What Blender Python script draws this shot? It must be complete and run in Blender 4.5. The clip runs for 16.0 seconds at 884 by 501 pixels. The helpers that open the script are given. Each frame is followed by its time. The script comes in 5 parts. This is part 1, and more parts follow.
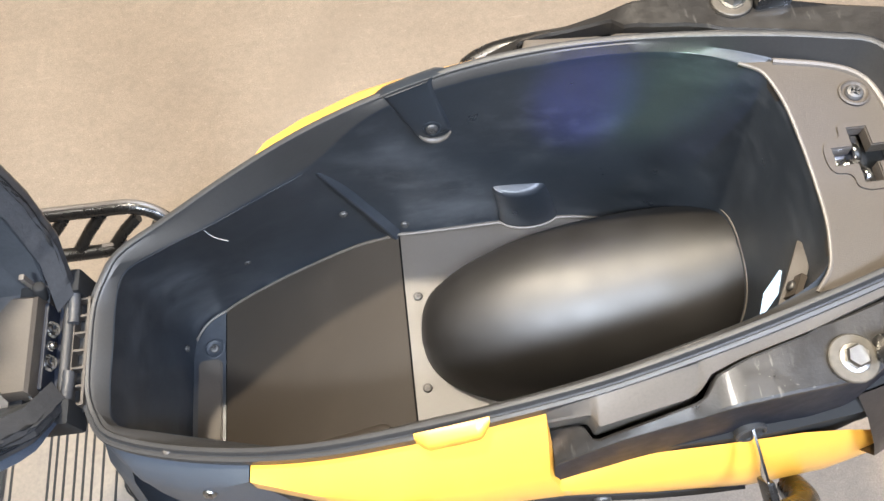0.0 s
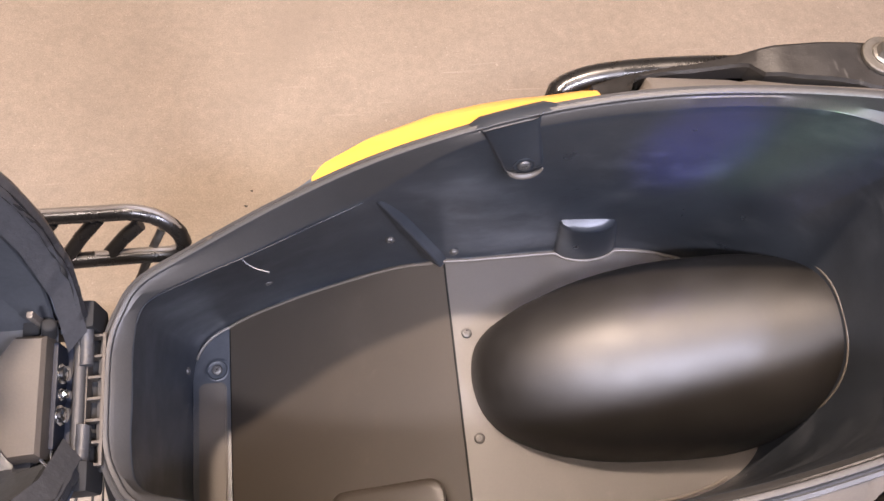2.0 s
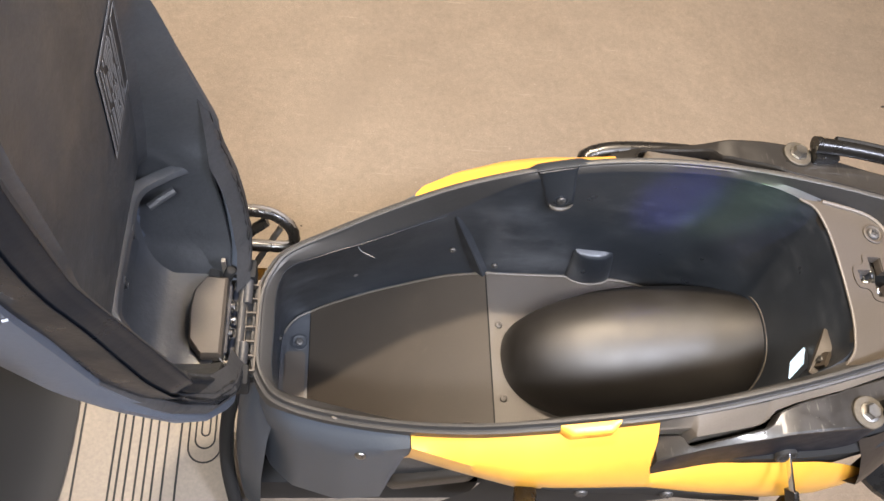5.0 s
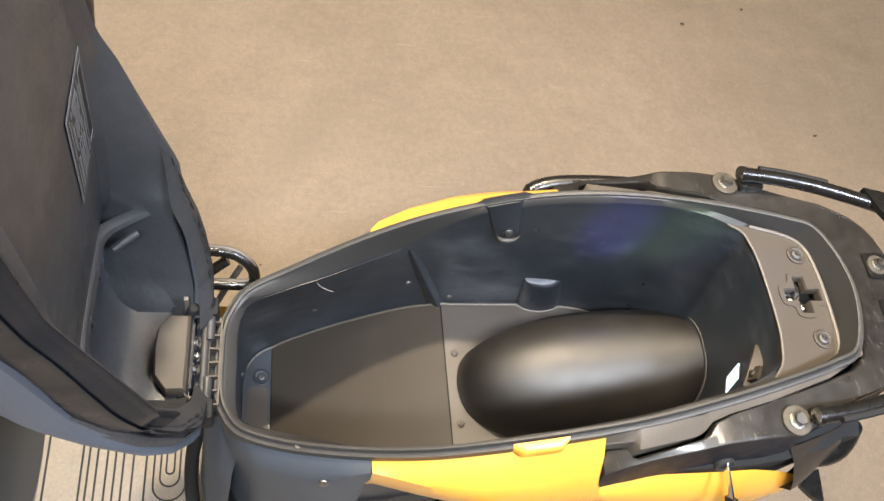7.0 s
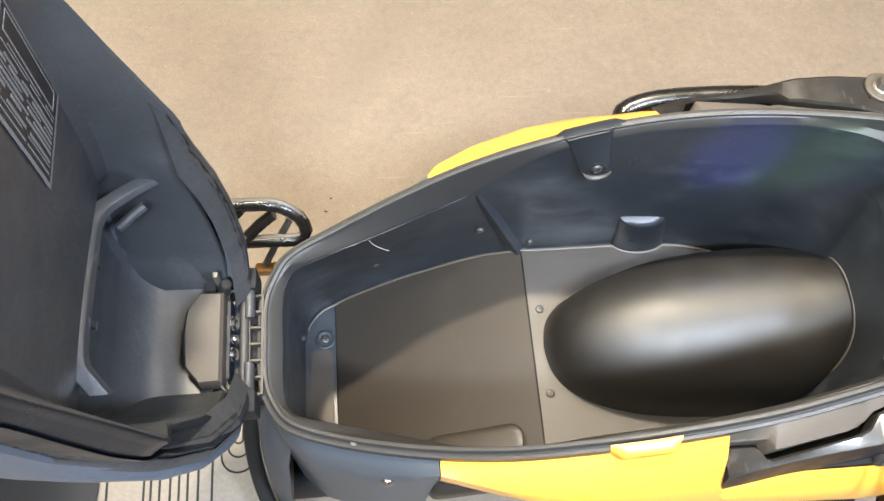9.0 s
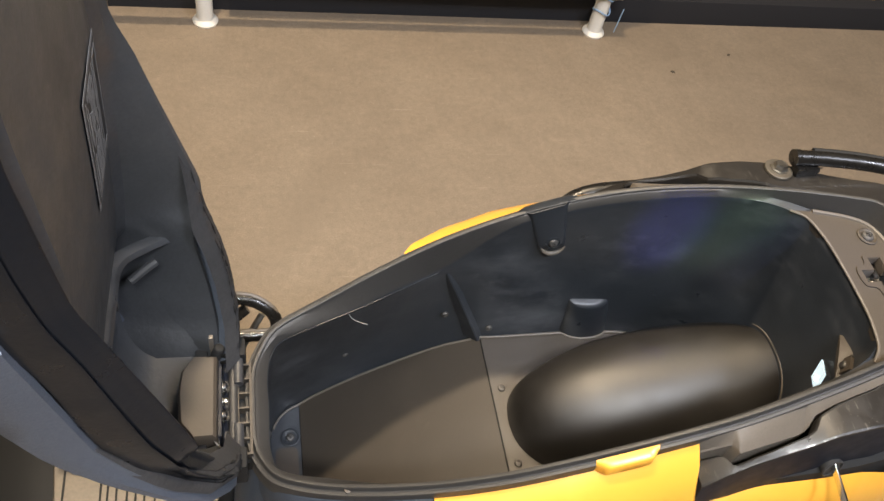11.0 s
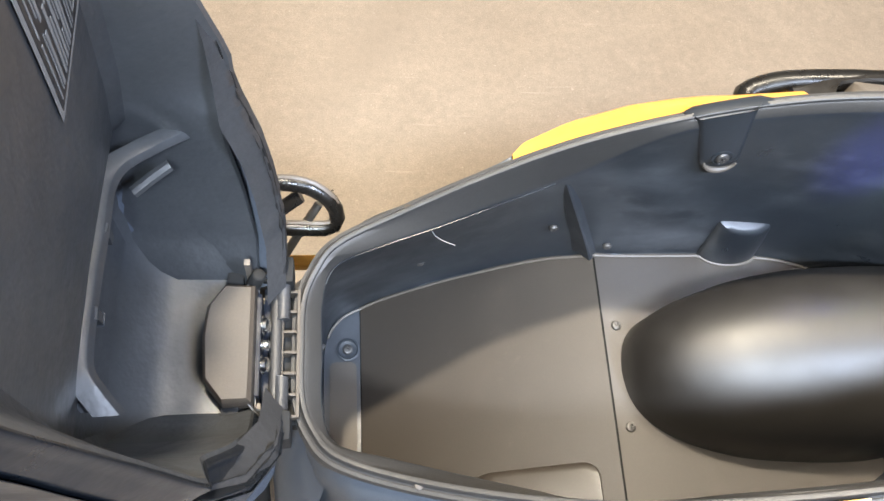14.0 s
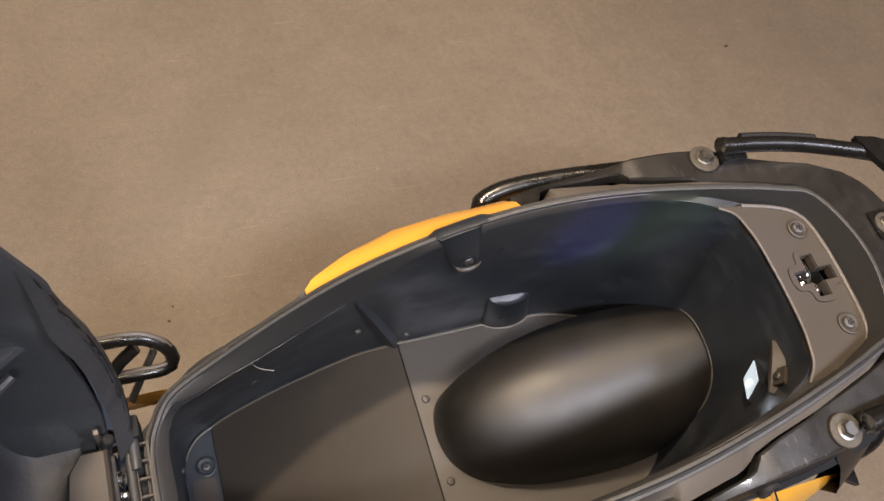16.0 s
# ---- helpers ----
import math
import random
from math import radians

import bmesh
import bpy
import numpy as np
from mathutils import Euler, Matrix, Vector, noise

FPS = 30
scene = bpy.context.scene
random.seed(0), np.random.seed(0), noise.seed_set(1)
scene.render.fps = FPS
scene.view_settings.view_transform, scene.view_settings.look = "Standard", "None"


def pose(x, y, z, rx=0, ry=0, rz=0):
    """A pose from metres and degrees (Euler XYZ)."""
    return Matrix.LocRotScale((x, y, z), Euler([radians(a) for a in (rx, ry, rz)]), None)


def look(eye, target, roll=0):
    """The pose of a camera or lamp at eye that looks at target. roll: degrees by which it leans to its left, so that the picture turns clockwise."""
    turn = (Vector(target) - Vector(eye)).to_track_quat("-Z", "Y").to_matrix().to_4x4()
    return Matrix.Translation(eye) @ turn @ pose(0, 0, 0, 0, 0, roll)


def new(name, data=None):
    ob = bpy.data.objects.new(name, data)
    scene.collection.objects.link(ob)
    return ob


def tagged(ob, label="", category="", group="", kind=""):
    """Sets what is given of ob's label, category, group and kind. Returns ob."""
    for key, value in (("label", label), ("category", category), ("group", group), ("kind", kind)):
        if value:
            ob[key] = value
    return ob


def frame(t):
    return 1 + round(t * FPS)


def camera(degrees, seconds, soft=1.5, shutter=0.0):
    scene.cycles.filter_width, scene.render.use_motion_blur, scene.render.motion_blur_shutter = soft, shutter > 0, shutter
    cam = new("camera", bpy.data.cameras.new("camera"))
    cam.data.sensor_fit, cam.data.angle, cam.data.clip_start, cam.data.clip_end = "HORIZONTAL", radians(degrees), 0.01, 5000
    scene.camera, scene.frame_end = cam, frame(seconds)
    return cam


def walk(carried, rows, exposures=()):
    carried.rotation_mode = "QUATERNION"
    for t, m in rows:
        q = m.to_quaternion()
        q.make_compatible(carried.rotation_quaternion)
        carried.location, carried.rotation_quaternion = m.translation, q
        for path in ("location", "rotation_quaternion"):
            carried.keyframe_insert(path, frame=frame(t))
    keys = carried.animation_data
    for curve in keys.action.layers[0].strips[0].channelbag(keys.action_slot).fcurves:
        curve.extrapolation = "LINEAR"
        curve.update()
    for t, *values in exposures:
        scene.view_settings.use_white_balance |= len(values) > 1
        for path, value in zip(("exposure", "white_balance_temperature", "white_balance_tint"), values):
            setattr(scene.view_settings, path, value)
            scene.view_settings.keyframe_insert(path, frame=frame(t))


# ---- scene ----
cam = camera(57.3, 16.0)
PATH = [
    (0, (0.1, -0.234, 1.1755), (0.1025, 0.6115, -0.6365), -6.9),
    (0.5, (0.05, -0.1975, 1.1825), (0.0775, 0.573, -0.663), -6.6),
    (1, (0.0235, -0.1795, 1.1695), (0.2025, 0.6255, -0.6525), 2.6),
    (1.5, (-0.002, -0.1375, 1.1035), (0.2165, 0.655, -0.72), 7.75),
    (2, (-0.013, -0.128, 1.1355), (0.2025, 0.5795, -0.7225), 11.4),
    (2.5, (-0.027, -0.158, 1.279), (0.238, 0.593, -0.555), 15.4),
    (3, (-0.024, -0.179, 1.307), (0.333, 0.691, -0.458), 20.5),
    (3.5, (-0.029, -0.217, 1.311), (0.322, 0.658, -0.453), 23.9),
    (4, (-0.062, -0.234, 1.32), (0.239, 0.65, -0.449), 24.3),
    (4.5, (-0.11, -0.253, 1.331), (0.177, 0.659, -0.425), 21.4),
    (4.7, (-0.135, -0.285, 1.324), (0.165, 0.626, -0.432), 20.3),
    (6.8, (-0.147, -0.317, 1.336), (0.273, 0.639, -0.369), 21.3),
    (7, (-0.14, -0.319, 1.359), (0.271, 0.66, -0.336), 21),
    (7.5, (-0.128, -0.282, 1.316), (0.283, 0.708, -0.373), 21.5),
    (8, (-0.083, -0.16, 1.113), (0.304, 0.78, -0.61), 21.6),
    (8.5, (-0.059, -0.135, 1.102), (0.195, 0.671, -0.711), 15.2),
    (9, (-0.086, -0.209, 1.257), (0.074, 0.561, -0.582), 7.9),
    (9.5, (-0.103, -0.243, 1.265), (0.184, 0.679, -0.486), 13.9),
    (9.7, (-0.111, -0.269, 1.265), (0.231, 0.716, -0.442), 15.5),
    (11.8, (-0.195, -0.349, 1.245), (0.256, 0.846, -0.294), 13.8),
    (12, (-0.175, -0.346, 1.256), (0.24, 0.846, -0.296), 13.8),
    (12.5, (-0.167, -0.336, 1.334), (0.233, 0.825, -0.245), 16),
    (13, (-0.127, -0.216, 1.154), (0.299, 0.901, -0.449), 19.4),
    (13.5, (-0.066, -0.18, 1.114), (0.244, 0.729, -0.641), 19.4),
    (14, (-0.17, -0.162, 1.119), (0.114, 0.628, -0.696), 18.3),
    (14.5, (-0.192, -0.191, 1.302), (0.149, 0.619, -0.494), 15.2),
    (15, (-0.167, -0.21, 1.328), (0.343, 0.71, -0.373), 19.9),
    (15.5, (-0.17, -0.193, 1.29), (0.464, 0.693, -0.387), 25.1),
    (16, (-0.136, -0.165, 1.278), (0.475, 0.643, -0.447), 22.3),
]
EXPOSURES = [(0, 0.08, 6050, 10), (0.5, 0, 6400, 15), (1, -0.28, 6500, 20), (1.5, -0.05, 6450, 22), (2.5, -0.19, 6600, 28), (3, -0.73, 7000, 27),
             (3.5, -0.36, 6650, 25), (4.5, -0.23, 6650, 18), (7, -0.21, 6650, 11), (7.5, -0.38, 6650, 11), (8, -0.21, 6400, 11), (8.5, 0.06, 6250, 9),
             (9, 0.07, 6200, 8), (9.5, -0.61, 7700, 12), (12, -0.84, 6700, 12), (12.5, -0.93, 6900, 13), (13, -0.85, 6800, 13), (13.5, -0.03, 6250, 9),
             (14, 0.22, 6050, 9), (14.5, -0.66, 7500, 11), (15, -1.17, 8400, 17), (15.5, -1.12, 8000, 20), (16, -1.08, 7000, 18)]
walk(cam, [(t, look(eye, target, roll)) for t, eye, target, roll in PATH], EXPOSURES)

# ---- world and large lights ----
world = bpy.data.worlds.new("indoor")
scene.world = world
world.use_nodes = True
world.node_tree.nodes["Background"].inputs[0].default_value = (0.95, 0.92, 0.88, 1)
world.node_tree.nodes["Background"].inputs[1].default_value = 0.005


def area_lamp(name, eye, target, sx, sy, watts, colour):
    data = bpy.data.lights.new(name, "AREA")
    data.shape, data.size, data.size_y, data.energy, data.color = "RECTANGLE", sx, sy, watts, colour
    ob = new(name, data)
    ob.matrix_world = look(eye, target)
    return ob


WARM = (1.0, 0.84, 0.62)
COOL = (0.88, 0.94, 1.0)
area_lamp("ceiling_lamp_light", (-0.40, 0.88, 3.0), (0.0, 0.1, 0.5), 0.12, 0.12, 138, WARM)
area_lamp("ceiling_lamp_light", (0.65, 0.74, 3.0), (0.25, 0.2, 0.4), 0.4, 0.4, 25, WARM)
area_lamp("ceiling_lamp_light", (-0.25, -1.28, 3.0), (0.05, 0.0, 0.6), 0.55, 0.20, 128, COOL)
area_lamp("ceiling_lamp_light", (-0.85, -0.15, 3.0), (0.05, 0.0, 0.6), 0.45, 0.45, 54, (1.0, 0.90, 0.76))
area_lamp("ceiling_lamp_light", (1.20, -1.0, 3.0), (0.0, 0.0, 0.7), 0.35, 0.35, 118, (0.74, 0.82, 1.0))


def spot_lamp(name, eye, target, cone, watts, colour):
    data = bpy.data.lights.new(name, "SPOT")
    data.spot_size, data.spot_blend, data.energy, data.color, data.shadow_soft_size = radians(cone), 1.0, watts, colour, 0.01
    ob = new(name, data)
    ob.matrix_world = look(eye, target)
    return ob


# coloured show lights that fall on the tub wall
spot_lamp("show_light_blue", (0.14, -1.5, 2.6), (0.218, 0.110, 0.672), 2.2, 1150, (0.18, 0.20, 1.0))
spot_lamp("show_light_green", (0.39, -1.5, 2.6), (0.272, 0.100, 0.680), 2.3, 300, (0.30, 1.0, 0.30))
spot_lamp("show_light_blue", (0.64, -1.5, 2.6), (0.325, 0.075, 0.675), 2.2, 320, (0.3, 0.45, 1.0))


# ---- materials ----
def material(name, colour, rough=0.5, metal=0.0, grain=0.0, grain_scale=200.0, stain=0.0, stain_scale=6.0,
             bump=0.0, bump_scale=300.0, coat=0.0, rough_var=0.0, tint=None, spec=0.5):
    m = bpy.data.materials.new(name)
    m.use_nodes = True
    nt = m.node_tree
    b = nt.nodes["Principled BSDF"]
    b.inputs["Roughness"].default_value = rough
    b.inputs["Metallic"].default_value = metal
    b.inputs["Coat Weight"].default_value = coat
    b.inputs["Coat Roughness"].default_value = 0.08
    b.inputs["Specular IOR Level"].default_value = spec
    base = (*colour, 1)
    b.inputs["Base Color"].default_value = base
    tc = nt.nodes.new("ShaderNodeTexCoord")

    def noise_node(scale, detail=4.0, rough_=0.6):
        n = nt.nodes.new("ShaderNodeTexNoise")
        n.inputs["Scale"].default_value, n.inputs["Detail"].default_value, n.inputs["Roughness"].default_value = scale, detail, rough_
        nt.links.new(tc.outputs["Object"], n.inputs["Vector"])
        return n

    if grain or stain:
        big, fine = noise_node(stain_scale, 5.0), noise_node(grain_scale, 2.0)
        r1 = nt.nodes.new("ShaderNodeValToRGB")
        r1.color_ramp.elements[0].position, r1.color_ramp.elements[1].position = 0.3, 0.7
        other = tint if tint else tuple(min(1, c * 1.25) for c in colour)
        r1.color_ramp.elements[0].color = base
        r1.color_ramp.elements[1].color = (*[c + (o - c) * min(1, stain) for c, o in zip(colour, other)], 1)
        nt.links.new(big.outputs["Fac"], r1.inputs["Fac"])
        mix = nt.nodes.new("ShaderNodeMix")
        mix.data_type, mix.blend_type = "RGBA", "OVERLAY"
        mix.inputs["Factor"].default_value = grain
        nt.links.new(r1.outputs["Color"], mix.inputs[6])
        nt.links.new(fine.outputs["Fac"], mix.inputs[7])
        nt.links.new(mix.outputs[2], b.inputs["Base Color"])
    if rough_var:
        n = noise_node(stain_scale * 3, 6.0)
        mr = nt.nodes.new("ShaderNodeMapRange")
        mr.inputs["From Min"].default_value, mr.inputs["From Max"].default_value = 0.3, 0.7
        mr.inputs["To Min"].default_value, mr.inputs["To Max"].default_value = max(0.02, rough - rough_var), min(1, rough + rough_var)
        nt.links.new(n.outputs["Fac"], mr.inputs["Value"])
        nt.links.new(mr.outputs["Result"], b.inputs["Roughness"])
    if bump:
        n = noise_node(bump_scale, 3.0)
        bp = nt.nodes.new("ShaderNodeBump")
        bp.inputs["Strength"].default_value, bp.inputs["Distance"].default_value = bump, 0.001
        nt.links.new(n.outputs["Fac"], bp.inputs["Height"])
        nt.links.new(bp.outputs["Normal"], b.inputs["Normal"])
    return m


def glow(name, colour, strength):
    m = bpy.data.materials.new(name)
    m.use_nodes = True
    b = m.node_tree.nodes["Principled BSDF"]
    b.inputs["Base Color"].default_value = (*colour, 1)
    b.inputs["Emission Color"].default_value = (*colour, 1)
    b.inputs["Emission Strength"].default_value = strength
    return m


def floor_material():
    m = material("worn_concrete_floor", (0.220, 0.173, 0.126), 0.55, grain=0.4, grain_scale=420, stain=0.8, stain_scale=1.7, bump=0.05, bump_scale=420, rough_var=0.12, tint=(0.170, 0.134, 0.099))
    nt = m.node_tree
    b = nt.nodes["Principled BSDF"]
    src = b.inputs["Base Color"].links[0].from_socket
    tc = nt.nodes.new("ShaderNodeTexCoord")
    # mottled wear patches
    n1 = nt.nodes.new("ShaderNodeTexNoise")
    n1.inputs["Scale"].default_value, n1.inputs["Detail"].default_value, n1.inputs["Roughness"].default_value = 14.0, 10.0, 0.78
    nt.links.new(tc.outputs["Object"], n1.inputs["Vector"])
    mix1 = nt.nodes.new("ShaderNodeMix")
    mix1.data_type, mix1.blend_type = "RGBA", "OVERLAY"
    mix1.inputs["Factor"].default_value = 0.28
    nt.links.new(src, mix1.inputs[6])
    nt.links.new(n1.outputs["Fac"], mix1.inputs[7])
    last = mix1.outputs[2]
    # speckled wear between grain and patches
    n2 = nt.nodes.new("ShaderNodeTexNoise")
    n2.inputs["Scale"].default_value, n2.inputs["Detail"].default_value, n2.inputs["Roughness"].default_value = 75.0, 5.0, 0.8
    nt.links.new(tc.outputs["Object"], n2.inputs["Vector"])
    mix2 = nt.nodes.new("ShaderNodeMix")
    mix2.data_type, mix2.blend_type = "RGBA", "OVERLAY"
    mix2.inputs["Factor"].default_value = 0.34
    nt.links.new(last, mix2.inputs[6])
    nt.links.new(n2.outputs["Fac"], mix2.inputs[7])
    last = mix2.outputs[2]
    # pale scratches in several directions
    for turn, seed in ((28, 0.0), (-61, 4.0), (71, 9.0), (-24, 21.0)):
        mp = nt.nodes.new("ShaderNodeMapping")
        mp.inputs["Rotation"].default_value = (0, 0, radians(turn))
        mp.inputs["Location"].default_value = (seed, seed, 0)
        mp.inputs["Scale"].default_value = (7.0, 130.0, 1.0)
        n = nt.nodes.new("ShaderNodeTexNoise")
        n.inputs["Scale"].default_value, n.inputs["Detail"].default_value = 1.0, 2.0
        nt.links.new(tc.outputs["Object"], mp.inputs["Vector"])
        nt.links.new(mp.outputs["Vector"], n.inputs["Vector"])
        r = nt.nodes.new("ShaderNodeMapRange")
        r.inputs["From Min"].default_value, r.inputs["From Max"].default_value = 0.71, 0.78
        r.inputs["To Max"].default_value = 0.24
        nt.links.new(n.outputs["Fac"], r.inputs["Value"])
        mx = nt.nodes.new("ShaderNodeMix")
        mx.data_type = "RGBA"
        mx.inputs[7].default_value = (0.39, 0.325, 0.25, 1)
        nt.links.new(r.outputs["Result"], mx.inputs["Factor"])
        nt.links.new(last, mx.inputs[6])
        last = mx.outputs[2]
    # fine pale grit
    v = nt.nodes.new("ShaderNodeTexNoise")
    v.inputs["Scale"].default_value, v.inputs["Detail"].default_value = 160.0, 1.0
    nt.links.new(tc.outputs["Object"], v.inputs["Vector"])
    r = nt.nodes.new("ShaderNodeMapRange")
    r.inputs["From Min"].default_value, r.inputs["From Max"].default_value, r.inputs["To Max"].default_value = 0.69, 0.78, 0.26
    nt.links.new(v.outputs["Fac"], r.inputs["Value"])
    mx = nt.nodes.new("ShaderNodeMix")
    mx.data_type = "RGBA"
    mx.inputs[7].default_value = (0.42, 0.355, 0.28, 1)
    nt.links.new(r.outputs["Result"], mx.inputs["Factor"])
    nt.links.new(last, mx.inputs[6])
    last = mx.outputs[2]
    # a faint long diagonal patch, darker than the floor around it
    for place, turn, size in (((-0.09, 0.71, 0), 57, (0.26, 0.075, 1)),):
        mp = nt.nodes.new("ShaderNodeMapping")
        mp.vector_type = "TEXTURE"
        mp.inputs["Location"].default_value, mp.inputs["Rotation"].default_value, mp.inputs["Scale"].default_value = place, (0, 0, radians(turn)), size
        nt.links.new(tc.outputs["Object"], mp.inputs["Vector"])
        g = nt.nodes.new("ShaderNodeTexGradient")
        g.gradient_type = "SPHERICAL"
        nt.links.new(mp.outputs["Vector"], g.inputs["Vector"])
        mul = nt.nodes.new("ShaderNodeMath")
        mul.operation = "MULTIPLY"
        nt.links.new(g.outputs["Fac"], mul.inputs[0])
        nt.links.new(n1.outputs["Fac"], mul.inputs[1])
        mx = nt.nodes.new("ShaderNodeMix")
        mx.data_type = "RGBA"
        mx.inputs[7].default_value = (0.155, 0.121, 0.088, 1)
        nt.links.new(mul.outputs["Value"], mx.inputs["Factor"])
        nt.links.new(last, mx.inputs[6])
        last = mx.outputs[2]
    nt.links.new(last, b.inputs["Base Color"])
    return m


def scuffed(m, amount, pale, stretch=(30.0, 30.0, 190.0), lo=0.66, hi=0.76, specks=0.0):
    """Short pale scuffs and dust specks over a material."""
    nt = m.node_tree
    b = nt.nodes["Principled BSDF"]
    tc = nt.nodes.new("ShaderNodeTexCoord")
    src = b.inputs["Base Color"].links[0].from_socket
    mask = nt.nodes.new("ShaderNodeTexNoise")
    mask.inputs["Scale"].default_value, mask.inputs["Detail"].default_value = 13.0, 3.0
    nt.links.new(tc.outputs["Object"], mask.inputs["Vector"])
    where = nt.nodes.new("ShaderNodeMapRange")
    where.inputs["From Min"].default_value, where.inputs["From Max"].default_value, where.inputs["To Max"].default_value = 0.46, 0.64, amount
    nt.links.new(mask.outputs["Fac"], where.inputs["Value"])
    layers = [(stretch, (0.0, 0.0, 0.0), lo, hi)]
    if specks:
        layers.append(((420.0, 420.0, 420.0), (3.0, 1.0, 2.0), 0.70, 0.74))
    for scale, place, a, z in layers:
        mp = nt.nodes.new("ShaderNodeMapping")
        mp.inputs["Scale"].default_value = scale
        mp.inputs["Location"].default_value = place
        mp.inputs["Rotation"].default_value = (0, radians(8), radians(3))
        n = nt.nodes.new("ShaderNodeTexNoise")
        n.inputs["Scale"].default_value, n.inputs["Detail"].default_value = 1.0, 3.0
        nt.links.new(tc.outputs["Object"], mp.inputs["Vector"])
        nt.links.new(mp.outputs["Vector"], n.inputs["Vector"])
        r = nt.nodes.new("ShaderNodeMapRange")
        r.inputs["From Min"].default_value, r.inputs["From Max"].default_value = a, z
        nt.links.new(n.outputs["Fac"], r.inputs["Value"])
        mul = nt.nodes.new("ShaderNodeMath")
        mul.operation = "MULTIPLY"
        nt.links.new(r.outputs["Result"], mul.inputs[0])
        nt.links.new(where.outputs["Result"], mul.inputs[1])
        mx = nt.nodes.new("ShaderNodeMix")
        mx.data_type = "RGBA"
        mx.inputs[7].default_value = (*pale, 1)
        nt.links.new(mul.outputs["Value"], mx.inputs["Factor"])
        nt.links.new(src, mx.inputs[6])
        src = mx.outputs[2]
    nt.links.new(src, b.inputs["Base Color"])
    return m


FLOOR_M = floor_material()
WALL_M = material("plain_wall_paint", (0.09, 0.087, 0.084), 0.8, grain=0.1, stain=0.3)
CEIL_M = material("dark_ceiling_paint", (0.05, 0.05, 0.05), 0.9, grain=0.1, stain=0.3)
TUB_M = material("moulded_black_plastic", (0.0155, 0.0182, 0.0225), 0.35, grain=0.2, grain_scale=400, stain=0.8, stain_scale=9, bump=0.12, bump_scale=900, rough_var=0.08, tint=(0.034, 0.0395, 0.047), spec=0.55)
scuffed(TUB_M, 0.22, (0.16, 0.17, 0.18), (45.0, 12.0, 260.0), 0.64, 0.82)
scuffed(TUB_M, 0.75, (0.080, 0.086, 0.096), (15.0, 9.0, 38.0), 0.46, 0.78)
scuffed(TUB_M, 0.40, (0.088, 0.094, 0.102), (70.0, 60.0, 95.0), 0.50, 0.78, specks=1.0)
HUMP_M = material("satin_black_plastic", (0.0082, 0.0068, 0.0054), 0.50, grain=0.15, grain_scale=500, stain=0.6, stain_scale=12, bump=0.1, bump_scale=1200, rough_var=0.05, tint=(0.0135, 0.011, 0.0085), spec=0.85)
scuffed(HUMP_M, 0.15, (0.16, 0.15, 0.13), (160.0, 25.0, 60.0), specks=1.0)
PANEL_M = material("textured_grey_plastic", (0.053, 0.043, 0.033), 0.5, grain=0.2, grain_scale=700, stain=0.4, stain_scale=14, bump=0.3, bump_scale=1500)
TUBFLOOR_M = material("grained_tub_floor_plastic", (0.032, 0.0245, 0.0172), 0.46, grain=0.2, grain_scale=700, stain=0.5, stain_scale=10, bump=0.25, bump_scale=1500, tint=(0.031, 0.025, 0.019), spec=0.9)
scuffed(TUBFLOOR_M, 0.30, (0.062, 0.050, 0.038), (26.0, 22.0, 26.0), 0.48, 0.74)
scuffed(TUBFLOOR_M, 0.12, (0.16, 0.14, 0.11), (60.0, 60.0, 60.0), 0.66, 0.76, specks=1.0)
SIDE_M = material("grey_body_plastic", (0.05, 0.06, 0.075), 0.45, grain=0.2, grain_scale=500, stain=0.5, stain_scale=10, bump=0.2, bump_scale=1300)
YELLOW_M = material("yellow_gloss_paint", (0.80, 0.39, 0.048), 0.40, coat=0.5, grain=0.05, grain_scale=60, stain=0.2, stain_scale=5, tint=(0.82, 0.41, 0.06))
YELLOW_M.node_tree.nodes["Principled BSDF"].inputs["Coat Roughness"].default_value = 0.28
EDGE_M = material("brown_black_rubber", (0.028, 0.022, 0.018), 0.38, grain=0.2, grain_scale=200, stain=0.6, stain_scale=40, bump=0.3, bump_scale=150, tint=(0.05, 0.038, 0.028))
GLOSS_M = material("black_gloss_paint", (0.0085, 0.0078, 0.007), 0.29, coat=0.15, grain=0.1, stain=0.4, stain_scale=30, rough_var=0.08)
BRACKET_M = material("scratched_black_enamel", (0.014, 0.0126, 0.0112), 0.38, coat=0.3, grain=0.2, grain_scale=300, stain=0.6, stain_scale=25, rough_var=0.12, bump=0.15, bump_scale=500, tint=(0.024, 0.021, 0.018))
scuffed(BRACKET_M, 0.38, (0.19, 0.175, 0.15), (260.0, 60.0, 60.0), 0.62, 0.72, specks=1.0)
VINYL_M = material("blue_grey_vinyl", (0.072, 0.084, 0.106), 0.40, grain=0.25, grain_scale=500, stain=0.4, stain_scale=12, bump=0.35, bump_scale=900)
SEAL_M = material("wrinkled_dark_vinyl", (0.030, 0.031, 0.034), 0.45, grain=0.3, grain_scale=300, stain=0.7, stain_scale=25, bump=0.5, bump_scale=220, tint=(0.055, 0.055, 0.057))
RIM_M = material("grained_rim_plastic", (0.034, 0.033, 0.032), 0.46, grain=0.25, grain_scale=600, stain=0.5, stain_scale=14, bump=0.25, bump_scale=1300, rough_var=0.06, tint=(0.046, 0.044, 0.042))
SKIRT_M = material("dull_navy_plastic", (0.010, 0.012, 0.018), 0.5, grain=0.2, grain_scale=400, stain=0.5, stain_scale=20, rough_var=0.08, spec=0.22)
